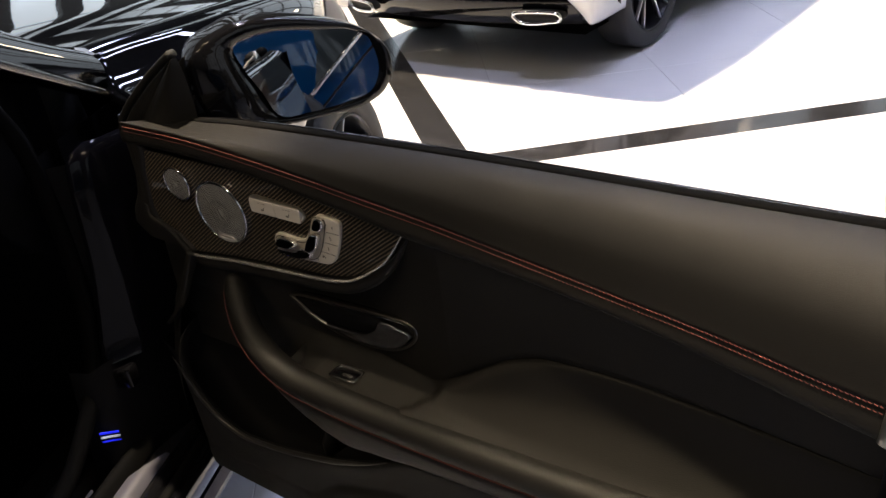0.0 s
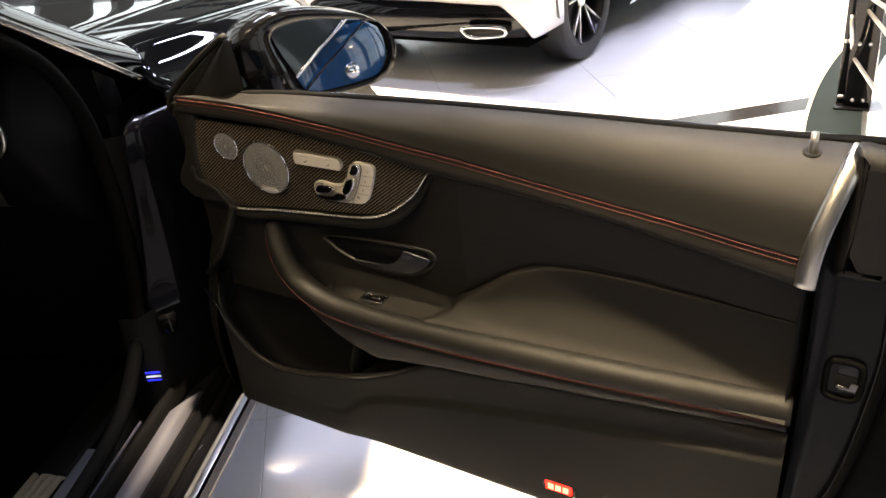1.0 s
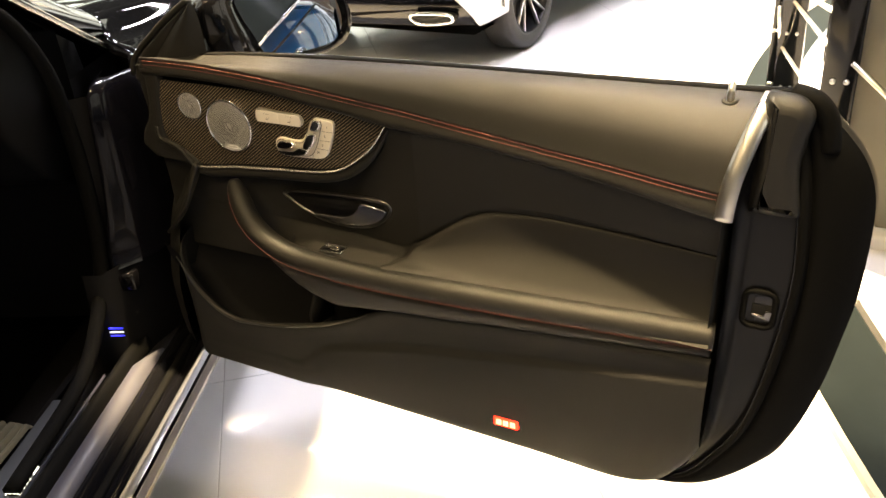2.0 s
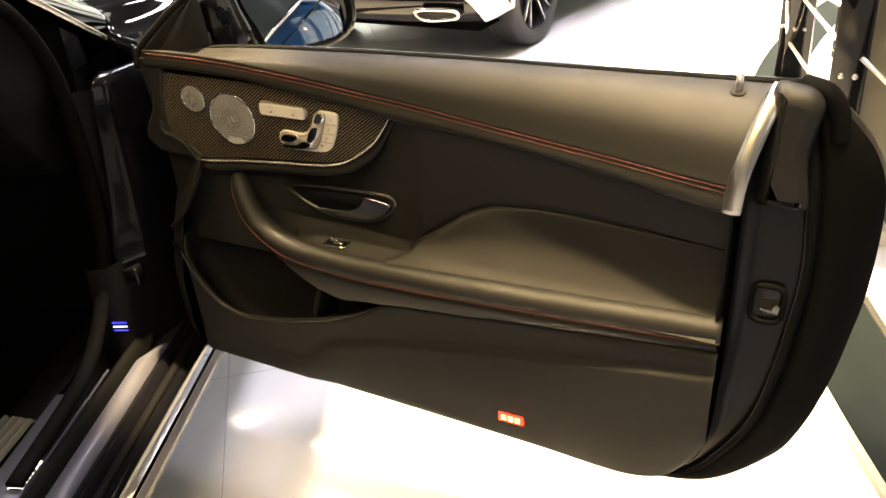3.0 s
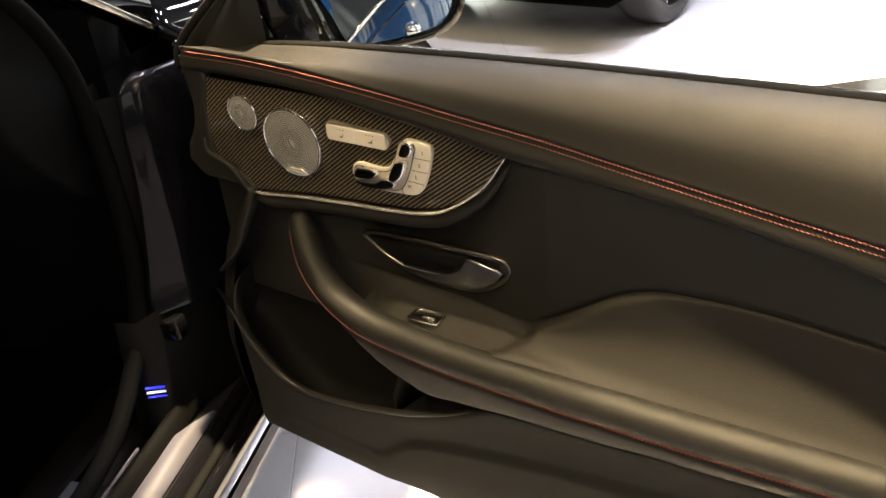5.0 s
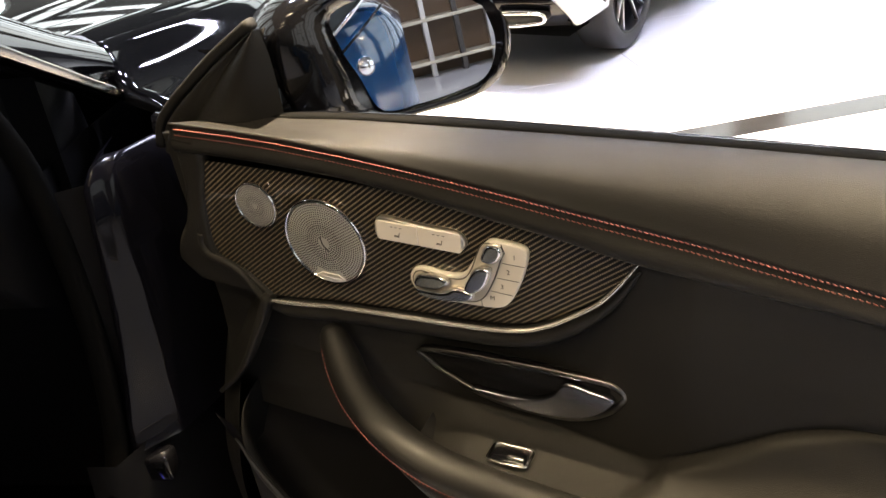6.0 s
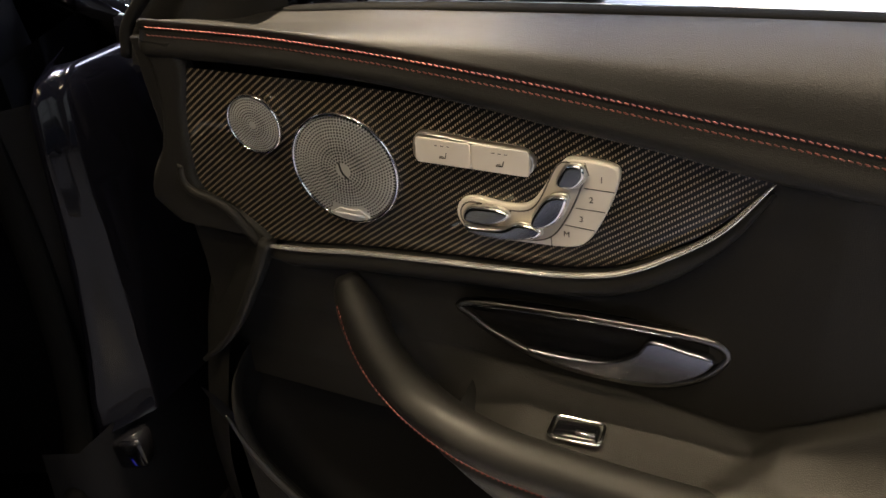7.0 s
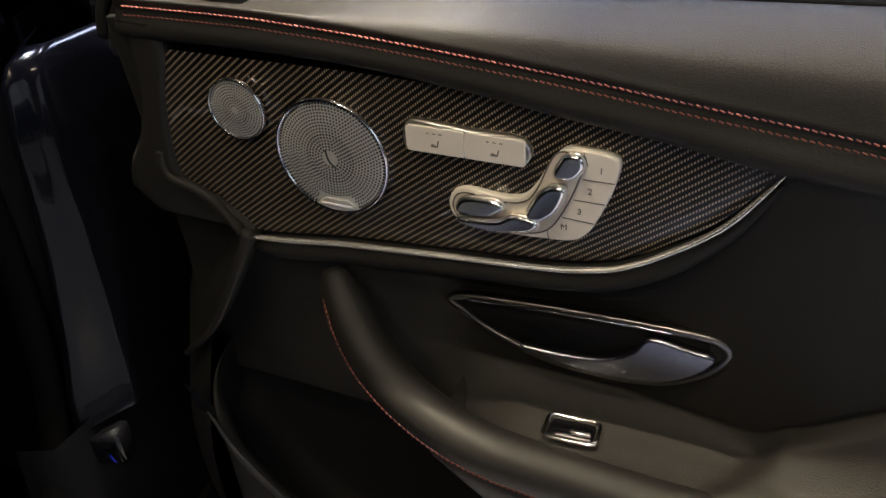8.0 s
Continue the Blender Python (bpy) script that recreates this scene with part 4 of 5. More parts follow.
# inner sill ribs; the olive tone carries warm lamp light in the base colour
for k in range(4):
    car_loft("sill_rib", [[(f, -0.226 - 0.011 * k + q, z + h - 0.012 * (f > -0.32)) for q, h in ((0.001, -0.004), (-0.001, 0.003), (-0.005, 0.005), (-0.009, 0.003), (-0.0105, -0.004))] for f, z in ((-0.305 - 0.004 * k * k, 0.318 + 0.006 * k), (-0.33 - 0.004 * k, 0.336 + 0.006 * k), (-0.5, 0.342 + 0.006 * k), (-1.6, 0.342 + 0.006 * k))], shader("lit_ribbed_trim", (0.11, 0.1, 0.07), 0.45), "ribbed inner sill trim, its olive-grey tone holding the lamp light")
car_loft("sill_base", run([(-0.04, 0.285), (-0.12, 0.29), (-0.33, 0.29), (-0.34, 0.2)], 0.4, -2.2), CARPET, "dark sill lining")
car_loft("cabin_floor", run([(-0.22, 0.326), (-0.26, 0.30), (-0.3, 0.2), (-0.9, 0.18), (-1.5, 0.2)], 0.6, -2.2), CARPET, "dark carpeted car floor")
# hinge pillar
face = []
for z, fo, wide in ((0.5, -0.006, 0.038), (0.506, -0.002, 0.041), (0.54, 0.006, 0.042), (0.58, 0.01, 0.037), (0.64, 0.014, 0.031), (0.72, 0.018, 0.026), (0.8, 0.018, 0.022), (0.85, 0.024, 0.02), (0.868, 0.036, 0.016), (0.876, 0.06, 0.01)):
    face.append([(p.x, p.y, z) for p in spline([(fo + 0.12, -0.05, 0), (fo + 0.006, -0.095, 0), (fo, -0.1, 0), (fo - wide * 0.5, -0.1 - wide * 0.5, 0), (fo - wide, -0.1 - wide, 0), (fo - wide + 0.004, -0.105 - wide, 0), (fo - wide + 0.06, -0.12 - wide, 0)], 26)])
car_loft("hinge_pillar", face, shader("pillar_paint", (0.004, 0.004, 0.006), 0.16, coat=0.22, spec=0.08), "gloss black painted hinge pillar")
car_loft("pillar_foot", [[(f, r, z) for f, r in ((0.12, -0.07), (0.01, -0.112), (-0.04 + k, -0.13), (-0.09 + k, -0.15), (-0.09 + k, -0.19))] for z, k in ((0.28, -0.02), (0.36, -0.01), (0.44, 0.0), (0.51, 0.01))], LINING, "black foot of the hinge pillar")
part("door_hinge", moved(box(-0.022, 0.022, -0.016, 0.016, -0.02, 0.02, 0.006), Matrix.Translation(at_car(-0.03, -0.125, 0.47)) @ Matrix.Rotation(math.atan2(CR.y, CR.x), 4, "Z")), GLOSS_BLACK, black_car, "black painted door hinge")
car_tube("entry_seal", [(-0.5, -0.165, 0.34), (-0.24, -0.165, 0.36), (-0.12, -0.166, 0.42), (-0.04, -0.168, 0.51), (-0.005, -0.17, 0.64), (0.0, -0.172, 0.8), (-0.02, -0.176, 0.93), (-0.1, -0.19, 1.045), (-0.3, -0.22, 1.16), (-0.7, -0.28, 1.3), (-1.3, -0.32, 1.35)], 90, ring(0.013, 0.016, 10), RUBBER, "black rubber door opening seal")
car_loft("cowl_side", [[(f, r, z) for z in (0.2, 0.5, 0.7, 0.8, 0.85)] for f, r in ((0.03, -0.12), (0.0, -0.165), (0.0, -0.185), (0.06, -0.21), (0.2, -0.23), (0.45, -0.24))], LINING, "dark footwell side panel")
car_loft("firewall", [[(0.4, r, z) for z in (0.15, 0.6, 0.9)] for r in (-0.02, -0.5, -1.0, -1.78)], CARPET, "dark firewall lining")
car_loft("inner_fender", [[(0.09, -0.03, z), (0.16, -0.03, z), (0.4, -0.04, z)] for z in (0.28, 0.5, 0.84)], LINING, "dark inner fender")
# windscreen pillar
foot_line = [(0.258, -0.189, 0.882), (0.172, -0.189, 0.93), (0.08, -0.189, 0.982), (0.0, -0.189, 1.027), (-0.17, -0.193, 1.12), (-0.4, -0.215, 1.225), (-0.7, -0.25, 1.31), (-1.0, -0.28, 1.36)]
glass_edge = [(0.272, -0.226, 0.957), (0.2, -0.245, 0.995), (0.115, -0.26, 1.042), (0.035, -0.268, 1.085), (-0.13, -0.28, 1.17), (-0.37, -0.305, 1.27), (-0.68, -0.335, 1.345), (-1.0, -0.35, 1.39)]
car_tube("pillar_strip", [(f, r + 0.008, z - 0.002) for f, r, z in foot_line], 44, rounded(0.016, 0.012, 0.004), SOFT_DARK, "satin strip along the windscreen pillar")
low_edge, top_edge = spline(foot_line, 50), spline(glass_edge, 50)
band = []
for i in range(50):
    a, b = Vector(low_edge[i]), Vector(top_edge[i])
    row = [a + Vector((0, -0.02, -0.012)), a + Vector((0, 0.001, 0.0))]
    for k in range(13):
        q = k / 12
        row.append(a.lerp(b, 0.06 + 0.94 * q) + Vector((0, 0.95, 0.3)) * (0.021 * math.sin(math.pi * q ** 1.15) ** 0.85 if 0 < q < 1 else 0.0) + Vector((0, 0, 0.004)))
    row.append(b + Vector((0, -0.004, -0.006)))
    band.append([tuple(p) for p in row])
car_loft("windscreen_pillar", band, PAINT_BLACK, "gloss black windscreen pillar")
car_loft("windscreen", [[(0.275, -0.232, 0.952), (0.42, -0.5, 0.972), (0.47, -0.9, 0.985), (0.3, -1.54, 0.95)], [(0.115, -0.262, 1.04), (0.2, -0.5, 1.075), (0.23, -0.9, 1.09), (0.1, -1.54, 1.04)], [(-0.13, -0.282, 1.168), (-0.07, -0.5, 1.2), (-0.04, -0.9, 1.215), (-0.13, -1.52, 1.168)], [(-0.68, -0.337, 1.343), (-0.6, -0.5, 1.37), (-0.58, -0.9, 1.385), (-0.68, -1.5, 1.343)]], DARK_GLASS, "dark windscreen reflecting the hall windows")
car_loft("roof", [[(-0.68, -0.337, 1.343), (-0.6, -0.5, 1.37), (-0.58, -0.9, 1.385), (-0.68, -1.5, 1.343)], [(-1.0, -0.35, 1.39), (-1.0, -0.6, 1.42), (-1.0, -0.9, 1.43), (-1.0, -1.5, 1.39)], [(-2.2, -0.35, 1.3), (-2.2, -0.6, 1.36), (-2.2, -0.9, 1.38), (-2.2, -1.5, 1.3)]], PAINT_BLACK, "gloss black roof")
car_loft("far_door", [[(p.x, p.y, p.z) for p in spline([(f, -1.72, 0.14), (f, -1.785, 0.24), (f, -1.8, 0.5), (f, -1.795, 0.72), (f, -1.76, 0.87), (f, -1.7, 0.9)], 20)] for f in (0.1, -0.4, -1.0, -1.5)], PAINT_BLACK, "gloss black far door")
car_loft("far_window", [[(f, -1.7, 0.9), (f, mixed(-1.7, r, 0.5) - 0.02, mixed(0.9, z, 0.5)), (f, r, z)] for f, r, z in ((0.25, -1.545, 0.965), (0.1, -1.54, 1.04), (-0.13, -1.52, 1.168), (-0.68, -1.5, 1.343), (-1.0, -1.5, 1.39), (-1.6, -1.5, 1.365))], DARK_GLASS, "dark far side window")
car_loft("cabin_back", [[(-2.2, -0.2, 0.2), (-2.2, -0.2, 1.35)], [(-2.2, -1.6, 0.2), (-2.2, -1.6, 1.35)]], PLASTIC)
# dashboard
dash = car_loft("dashboard", [[(0.24, r, 0.95), (0.05, r, 1.03 - 0.008 * k), (-0.06, r, 1.0), (-0.1, r, 0.93), (-0.105, r, 0.88), (-0.05, r, 0.78), (0.03, r, 0.68), (0.13, r, 0.62), (0.3, r, 0.6)] for k, r in enumerate((-0.25, -0.28, -0.4, -0.7, -1.1, -1.5))], LINING, "dark leather dashboard", caps=True)
vent = [at_car(-0.105, -0.315 + 0.042 * math.cos(a), 0.905 + 0.042 * math.sin(a)) for a in [2 * math.pi * i / 28 for i in range(28)]]
part("vent_ring", sweep(vent, ring(0.005, 0.005, 8), side=tuple(-CF), closed_path=True), SATIN, dash, "round chrome air vent")
car_loft("dash_trim", [[(-0.08, r, 0.76), (-0.1, r, 0.77), (-0.11, r, 0.81), (-0.1, r, 0.84)] for r in (-0.315, -0.5, -0.8, -1.2)], SATIN, "satin trim strip", parent=dash)
car_loft("bulkhead", [[(0.1, r, 0.3), (0.1, r, 0.96)] for r in (-0.2, -0.6, -1.2, -1.72)], LINING, "dark lining behind the dashboard")
# fender and bonnet
crest_r = fn([(0.1, -0.235), (0.3, -0.222), (0.6, -0.15), (0.85, -0.12), (1.1, -0.17), (1.4, -0.3), (1.75, -0.55)])
crest_h = fn([(0.1, 0.965), (0.3, 0.955), (0.6, 0.935), (0.9, 0.905), (1.2, 0.875), (1.5, 0.83), (1.75, 0.76)])
side_r = fn([(0.1, -0.012), (0.5, 0.0), (0.9, 0.006), (1.15, -0.03), (1.4, -0.14), (1.75, -0.42)])


FENDER_BACK = [0.29, 0.284, 0.272, 0.262, 0.235, 0.195, 0.15, 0.12, 0.1, 0.1, 0.1, 0.1]


def fender_row(q):
    """A row of the fender, q from its slanted rear edge to its nose: the pillar's root flows out into the shoulder."""
    row = []
    for k, f0 in enumerate(FENDER_BACK):
        f = mixed(f0, 1.75, q)
        rc, h, sr = crest_r(f), crest_h(f), side_r(f)
        low = 0.34 + math.sqrt(max(0, 0.37**2 - (f - 0.86)**2)) if abs(f - 0.86) < 0.37 else 0.26
        root = [(rc, h - 0.008), (rc + 0.003, h), (rc + 0.02, h - 0.016), (rc + 0.036, h - 0.044), (rc + 0.068, h - 0.062), (mixed(rc, sr, 0.6), h - 0.072), (mixed(rc, sr, 0.82), h - 0.094), (mixed(rc, sr, 0.95), h - 0.135)][k] if k < 8 else None
        wing = [(rc, h - 0.006), (rc + 0.004, h), (mixed(rc, sr, 0.14), h + 0.001), (mixed(rc, sr, 0.3), h - 0.006), (mixed(rc, sr, 0.48), h - 0.022), (mixed(rc, sr, 0.65), h - 0.045), (mixed(rc, sr, 0.8), h - 0.078), (mixed(rc, sr, 0.92), h - 0.12), (sr, h - 0.19), (sr - 0.002, mixed(h - 0.19, low, 0.4)), (sr - 0.008, low), (sr - 0.06, low + 0.004)][k]
        w = min(1.0, max(0.0, (f - 0.24) / 0.42))
        w = w * w * (3 - 2 * w)
        r, z = (mixed(root[0], wing[0], w), mixed(root[1], wing[1], w)) if root else wing
        row.append((f, r, z))
    return row


fender_rows = [[(p.x, p.y, p.z) for p in spline(fender_row(i / 70), 44)] for i in range(71)]
fender_rows.insert(0, [(f + 0.004, r - 0.012, z - 0.02) for f, r, z in fender_rows[0]])
car_loft("fender", fender_rows, PAINT_BLACK, "gloss black front fender")
car_loft("far_fender", [[(f, -1.8 - r, z) for f, r, z in row] for row in fender_rows], PAINT_BLACK, "gloss black far fender")
bonnet_rows = []
for i in range(31):
    f = 0.31 + 1.44 * i / 30
    rc, h = crest_r(f) - 0.005, crest_h(f)
    bonnet_rows.append([(f, mixed(rc, -0.9, q), h + up) for q, up in ((0.0, -0.012), (0.0, -0.001), (0.06, 0.004), (0.16, 0.012), (0.24, 0.028), (0.45, 0.036), (0.75, 0.045), (1.0, 0.05))] + [(f, mixed(-1.8 - rc, -0.9, q), h + up) for q, up in ((0.7, 0.045), (0.4, 0.036), (0.24, 0.028), (0.0, 0.0))])
car_loft("bonnet", [[(p.x, p.y, p.z) for p in spline(r, 40)] for r in bonnet_rows], PAINT_BLACK, "gloss black bonnet reflecting the windows")
car_loft("cowl", [[(0.36, r, 0.925), (0.2, r, 0.91), (0.06, r, 0.93)] for r in (-0.3, -0.5, -0.9, -1.3, -1.5)], PLASTIC, "black cowl below the windscreen")


def wheel(name, centre, axle, radius, width, parent, label):
    """Tyre, rim and spokes round an axle that points outwards."""
    axle = Vector(axle).normalized()
    up = Vector((0, 0, 1))
    fwd = axle.cross(up)
    c = Vector(centre)

    def ring_at(r, d, n=48):
        return [c + axle * d + fwd * (r * math.cos(2 * math.pi * i / n)) + up * (r * math.sin(2 * math.pi * i / n)) for i in range(n)]
    w = width / 2
    root = part(name, loft([ring_at(radius * 0.74, -w), ring_at(radius * 0.93, -w), ring_at(radius * 0.985, -w * 0.85), ring_at(radius, -w * 0.5), ring_at(radius, w * 0.5), ring_at(radius * 0.985, w * 0.85), ring_at(radius * 0.94, w), ring_at(radius * 0.8, w * 1.04), ring_at(radius * 0.745, w * 0.96), ring_at(radius * 0.73, w * 0.5)], True), TYRE, parent, label)
    part("rim", loft([ring_at(radius * 0.745, w * 0.93), ring_at(radius * 0.735, w * 1.0), ring_at(radius * 0.715, w * 0.95), ring_at(radius * 0.70, w * 0.3), ring_at(radius * 0.69, -w)], True), GREY_METAL, root, "dark alloy rim")
    part("brake_disc", loft([ring_at(radius * 0.5, w * 0.05), ring_at(radius * 0.5, 0), ring_at(radius * 0.1, 0)], True, True), GREY_METAL, root)
    for k in range(5):
        for side in (-0.11, 0.11):
            a = 2 * math.pi * k / 5 + 0.3
            p0 = c + axle * (w * 0.55) + fwd * (radius * 0.12 * math.cos(a)) + up * (radius * 0.12 * math.sin(a))
            a2 = a + side * 1.9
            p1 = c + axle * (w * 0.85) + fwd * (radius * 0.72 * math.cos(a2)) + up * (radius * 0.72 * math.sin(a2))
            part("spoke", sweep([p0, p0.lerp(p1, 0.5), p1], rounded(radius * 0.032, radius * 0.06, radius * 0.01), tuple(axle)), SATIN, root)
    part("hub_cap", loft([ring_at(radius * 0.14, w * 0.5, 20), ring_at(radius * 0.14, w * 0.62, 20), ring_at(radius * 0.1, w * 0.66, 20)], True, True), SATIN, root)
    return root


wheel("front_wheel", at_car(0.86, -0.115, 0.34), CR, 0.34, 0.24, black_car, "black tyre on an alloy wheel")
for f in (0.93, -1.95):
    wheel("wheel", at_car(f, -1.72 if f > 0 else -0.12, 0.34), -CR if f > 0 else CR, 0.34, 0.24, black_car, "black tyre on an alloy wheel")
# blue and white reflection at the foot of the pillar, imitated by glowing bars
for k, (m, w) in enumerate(((BLUE_GLOW, 0.004), (GLINT_WHITE, 0.004), (BLUE_GLOW, 0.003))):
    up = Vector((0, 0, 0.009 * (1 - k)))
    part("sill_glint", sweep([at_car(-0.075, -0.142, 0.37) + up, at_car(-0.09, -0.146, 0.38) + up, at_car(-0.108, -0.15, 0.392) + up], rounded(w, 0.004, 0.0015), tuple(CR)), m, black_car, "small glowing bars imitating a blue and white reflection")
# seat corner
car_loft("seat_cushion", [[(f, r, z + (0.0 if i else -0.05)) for r, z in ((-0.32, 0.34), (-0.32, 0.5), (-0.36, 0.56), (-0.44, 0.57), (-0.7, 0.54), (-0.8, 0.35))] for i, f in enumerate((-0.55, -0.58, -0.7, -1.0, -1.3))], LEATHER, "black leather seat cushion")

# rear of the black car, behind the open doorway
def tail_ring(f, half, low, belt, top, tuck):
    c = -0.9
    return [(f, c - half * 0.9, low), (f, c - half, low + 0.1), (f, c - half, belt - 0.22), (f, c - half * 0.95, belt), (f, c - half * tuck, top), (f, c, top + 0.03), (f, c + half * tuck, top), (f, c + half * 0.95, belt), (f, c + half, belt - 0.22), (f, c + half, low + 0.1), (f, c + half * 0.9, low)]


car_loft("rear_body", [[(p.x, p.y, p.z) for p in spline(tail_ring(*r), 40)] for r in ((-1.45, 0.885, 0.2, 0.93, 1.36, 0.68), (-1.9, 0.89, 0.24, 0.94, 1.33, 0.68), (-2.3, 0.9, 0.5, 0.95, 1.2, 0.7), (-2.75, 0.88, 0.5, 0.94, 1.03, 0.78), (-3.2, 0.84, 0.3, 0.9, 0.96, 0.8), (-3.45, 0.76, 0.34, 0.84, 0.9, 0.8), (-3.52, 0.6, 0.45, 0.75, 0.82, 0.8))], PAINT_BLACK, "gloss black rear body", caps=True)
for sgn in (1, -1):
    wheel("wheel", at_car(-2.35, -0.9 + sgn * 0.78, 0.33), CR * sgn, 0.33, 0.24, black_car, "black tyre on a dark alloy wheel")

# ---- the white car ----
WC, WF, WR = Vector((-1.318, 2.818, 0)), Vector((0.07, 0.9975, 0)), Vector((0.9975, -0.07, 0))


def at_white(f, r, z):
    return WC + WF * f + WR * r + Vector((0, 0, z))


white_car = thing("white_car", "white coupe with black rear diffuser on the showroom floor", "car", at_white(2.0, 0, 0))


def white_loft(name, rows, material, label="", closed=False, caps=False, parent=None):
    return part(name, loft([[at_white(*p) for p in row] for row in rows], closed, caps), material, parent or white_car, label)


def body_ring(f, half, z_low, z_belt, z_top, tuck):
    return [(f, -half * 0.9, z_low), (f, -half, z_low + 0.12), (f, -half, z_belt - 0.2), (f, -half * 0.95, z_belt), (f, -half * tuck, z_top), (f, 0, z_top + 0.02), (f, half * tuck, z_top), (f, half * 0.95, z_belt), (f, half, z_belt - 0.2), (f, half, z_low + 0.12), (f, half * 0.9, z_low)]


white_loft("upper_body", [body_ring(*r) for r in ((-0.02, 0.72, 0.5, 0.88, 0.92, 0.8), (0.1, 0.82, 0.45, 0.92, 0.98, 0.8), (0.5, 0.87, 0.66, 0.93, 1.02, 0.8), (1.15, 0.88, 0.66, 0.94, 1.3, 0.62), (1.4, 0.88, 0.25, 0.94, 1.38, 0.6), (2.3, 0.88, 0.22, 0.93, 1.36, 0.6), (3.0, 0.88, 0.25, 0.92, 1.05, 0.75), (3.3, 0.87, 0.66, 0.9, 0.96, 0.8), (4.0, 0.85, 0.6, 0.8, 0.86, 0.8), (4.5, 0.7, 0.3, 0.6, 0.7, 0.8))], PAINT_WHITE, "white painted body")
side_rows = []
for i in range(33):
    a = i / 32
    # round the rear corner, from the middle of the tail to the wheel arch
    f = -0.06 + 0.08 * max(0, a - 0.5) * 2 + 0.26 * max(0, a - 0.72) / 0.28
    r = 0.82 * math.sin(min(1, a / 0.8) * math.pi / 2)
    lift = 0.17 * (1 - min(1, a / 0.72)) ** 0.5 if a < 0.72 else 0
    low = 0.28 + 0.16 * (1 - min(1, max(0, (a - 0.45) / 0.22)))
    side_rows.append([(f + 0.06, r * 0.96, low - 0.01), (f + 0.02, r * 0.985, low + 0.01), (f, r, low + 0.06), (f - 0.01, r * 1.0, 0.55), (f, r, 0.62), (f + 0.02, r * 0.98, 0.75), (f + 0.04, r * 0.95, 0.9)])
for sgn in (1, -1):
    white_loft("rear_bumper", [[(f, r * sgn, z) for f, r, z in row] for row in side_rows], PAINT_WHITE, "white painted rear bumper")
white_loft("diffuser", [[(-0.03 + 0.1 * (abs(r) / 0.72) ** 2, r, 0.46), (-0.07 + 0.1 * (abs(r) / 0.72) ** 2, r, 0.43), (-0.08 + 0.1 * (abs(r) / 0.72) ** 2, r, 0.36), (-0.05 + 0.1 * (abs(r) / 0.72) ** 2, r, 0.27), (0.02 + 0.1 * (abs(r) / 0.72) ** 2, r, 0.24), (0.3, r, 0.22)] for r in [-0.72 + 1.44 * i / 24 for i in range(25)]], GLOSS_BLACK, "gloss black rear diffuser")
white_loft("underbody", [[(f, r, 0.2) for r in (-0.7, 0, 0.7)] for f in (0.1, 1.0, 2.5, 4.2)], PLASTIC)
for sgn in (1, -1):
    tail = [at_white(-0.075 + (0.03 * sgn * u if sgn > 0 else -0.03 * u), sgn * 0.548 + u * 0.108, 0.315 + v * 0.028) for u, v in ((-1, 0.55), (-0.6, 1), (0.75, 0.75), (1, 0.0), (0.8, -0.65), (-0.5, -0.85))]
    pipe = part("tailpipe", sweep(spline(tail, 48, True), ring(0.009, 0.012, 8), tuple(-WF), closed_path=True), CHROME, white_car, "chrome framed tailpipe opening")
    part("opening", loft([[p + WF * 0.0 for p in spline(tail, 48, True)], [p + WF * 0.06 for p in spline(tail, 48, True)]], True, True), HOLE, pipe)
for sgn in (1, -1):
    white_loft("side_vent", [[(0.135, 0.828 * sgn, 0.5), (0.165, 0.83 * sgn, 0.42), (0.18, 0.828 * sgn, 0.34)], [(0.16, 0.832 * sgn, 0.5), (0.185, 0.834 * sgn, 0.42), (0.205, 0.832 * sgn, 0.325)]], GLOSS_BLACK, "black bumper vent")
    white_loft("side_skirt", [[(f, 0.86 * sgn, 0.2), (f, 0.885 * sgn, 0.24), (f, 0.89 * sgn, 0.36), (f, 0.88 * sgn, 0.5)] for f in (1.05, 1.6, 2.4, 3.0)], PAINT_WHITE, "white side skirt")
    for f in (0.64, 3.4):
        wheel("wheel", at_white(f, 0.695 * sgn, 0.328), WR * sgn, 0.328, 0.19, white_car, "black tyre on a bright alloy wheel")

# ---- the blue car ----
PAINT_BLUE = shader("blue_car_paint", (0.002, 0.03, 0.085), 0.12, 0.0, coat=1.0, spec=0.4, vary=0.05)
BC, BF, BR = Vector((3.75, 0.36, 0)), Vector((0.12, -0.993, 0)), Vector((-0.993, -0.12, 0))


def at_blue(f, r, z):
    return BC + BF * f + BR * r + Vector((0, 0, z))


blue_car = thing("blue_car", "glossy blue coupe parked on the white showroom floor", "car", at_blue(2.0, 0, 0))


def blue_loft(name, rows, material, label=""):
    return part(name, loft([[at_blue(*p) for p in spline(row, 40)] for row in rows]), material, blue_car, label)


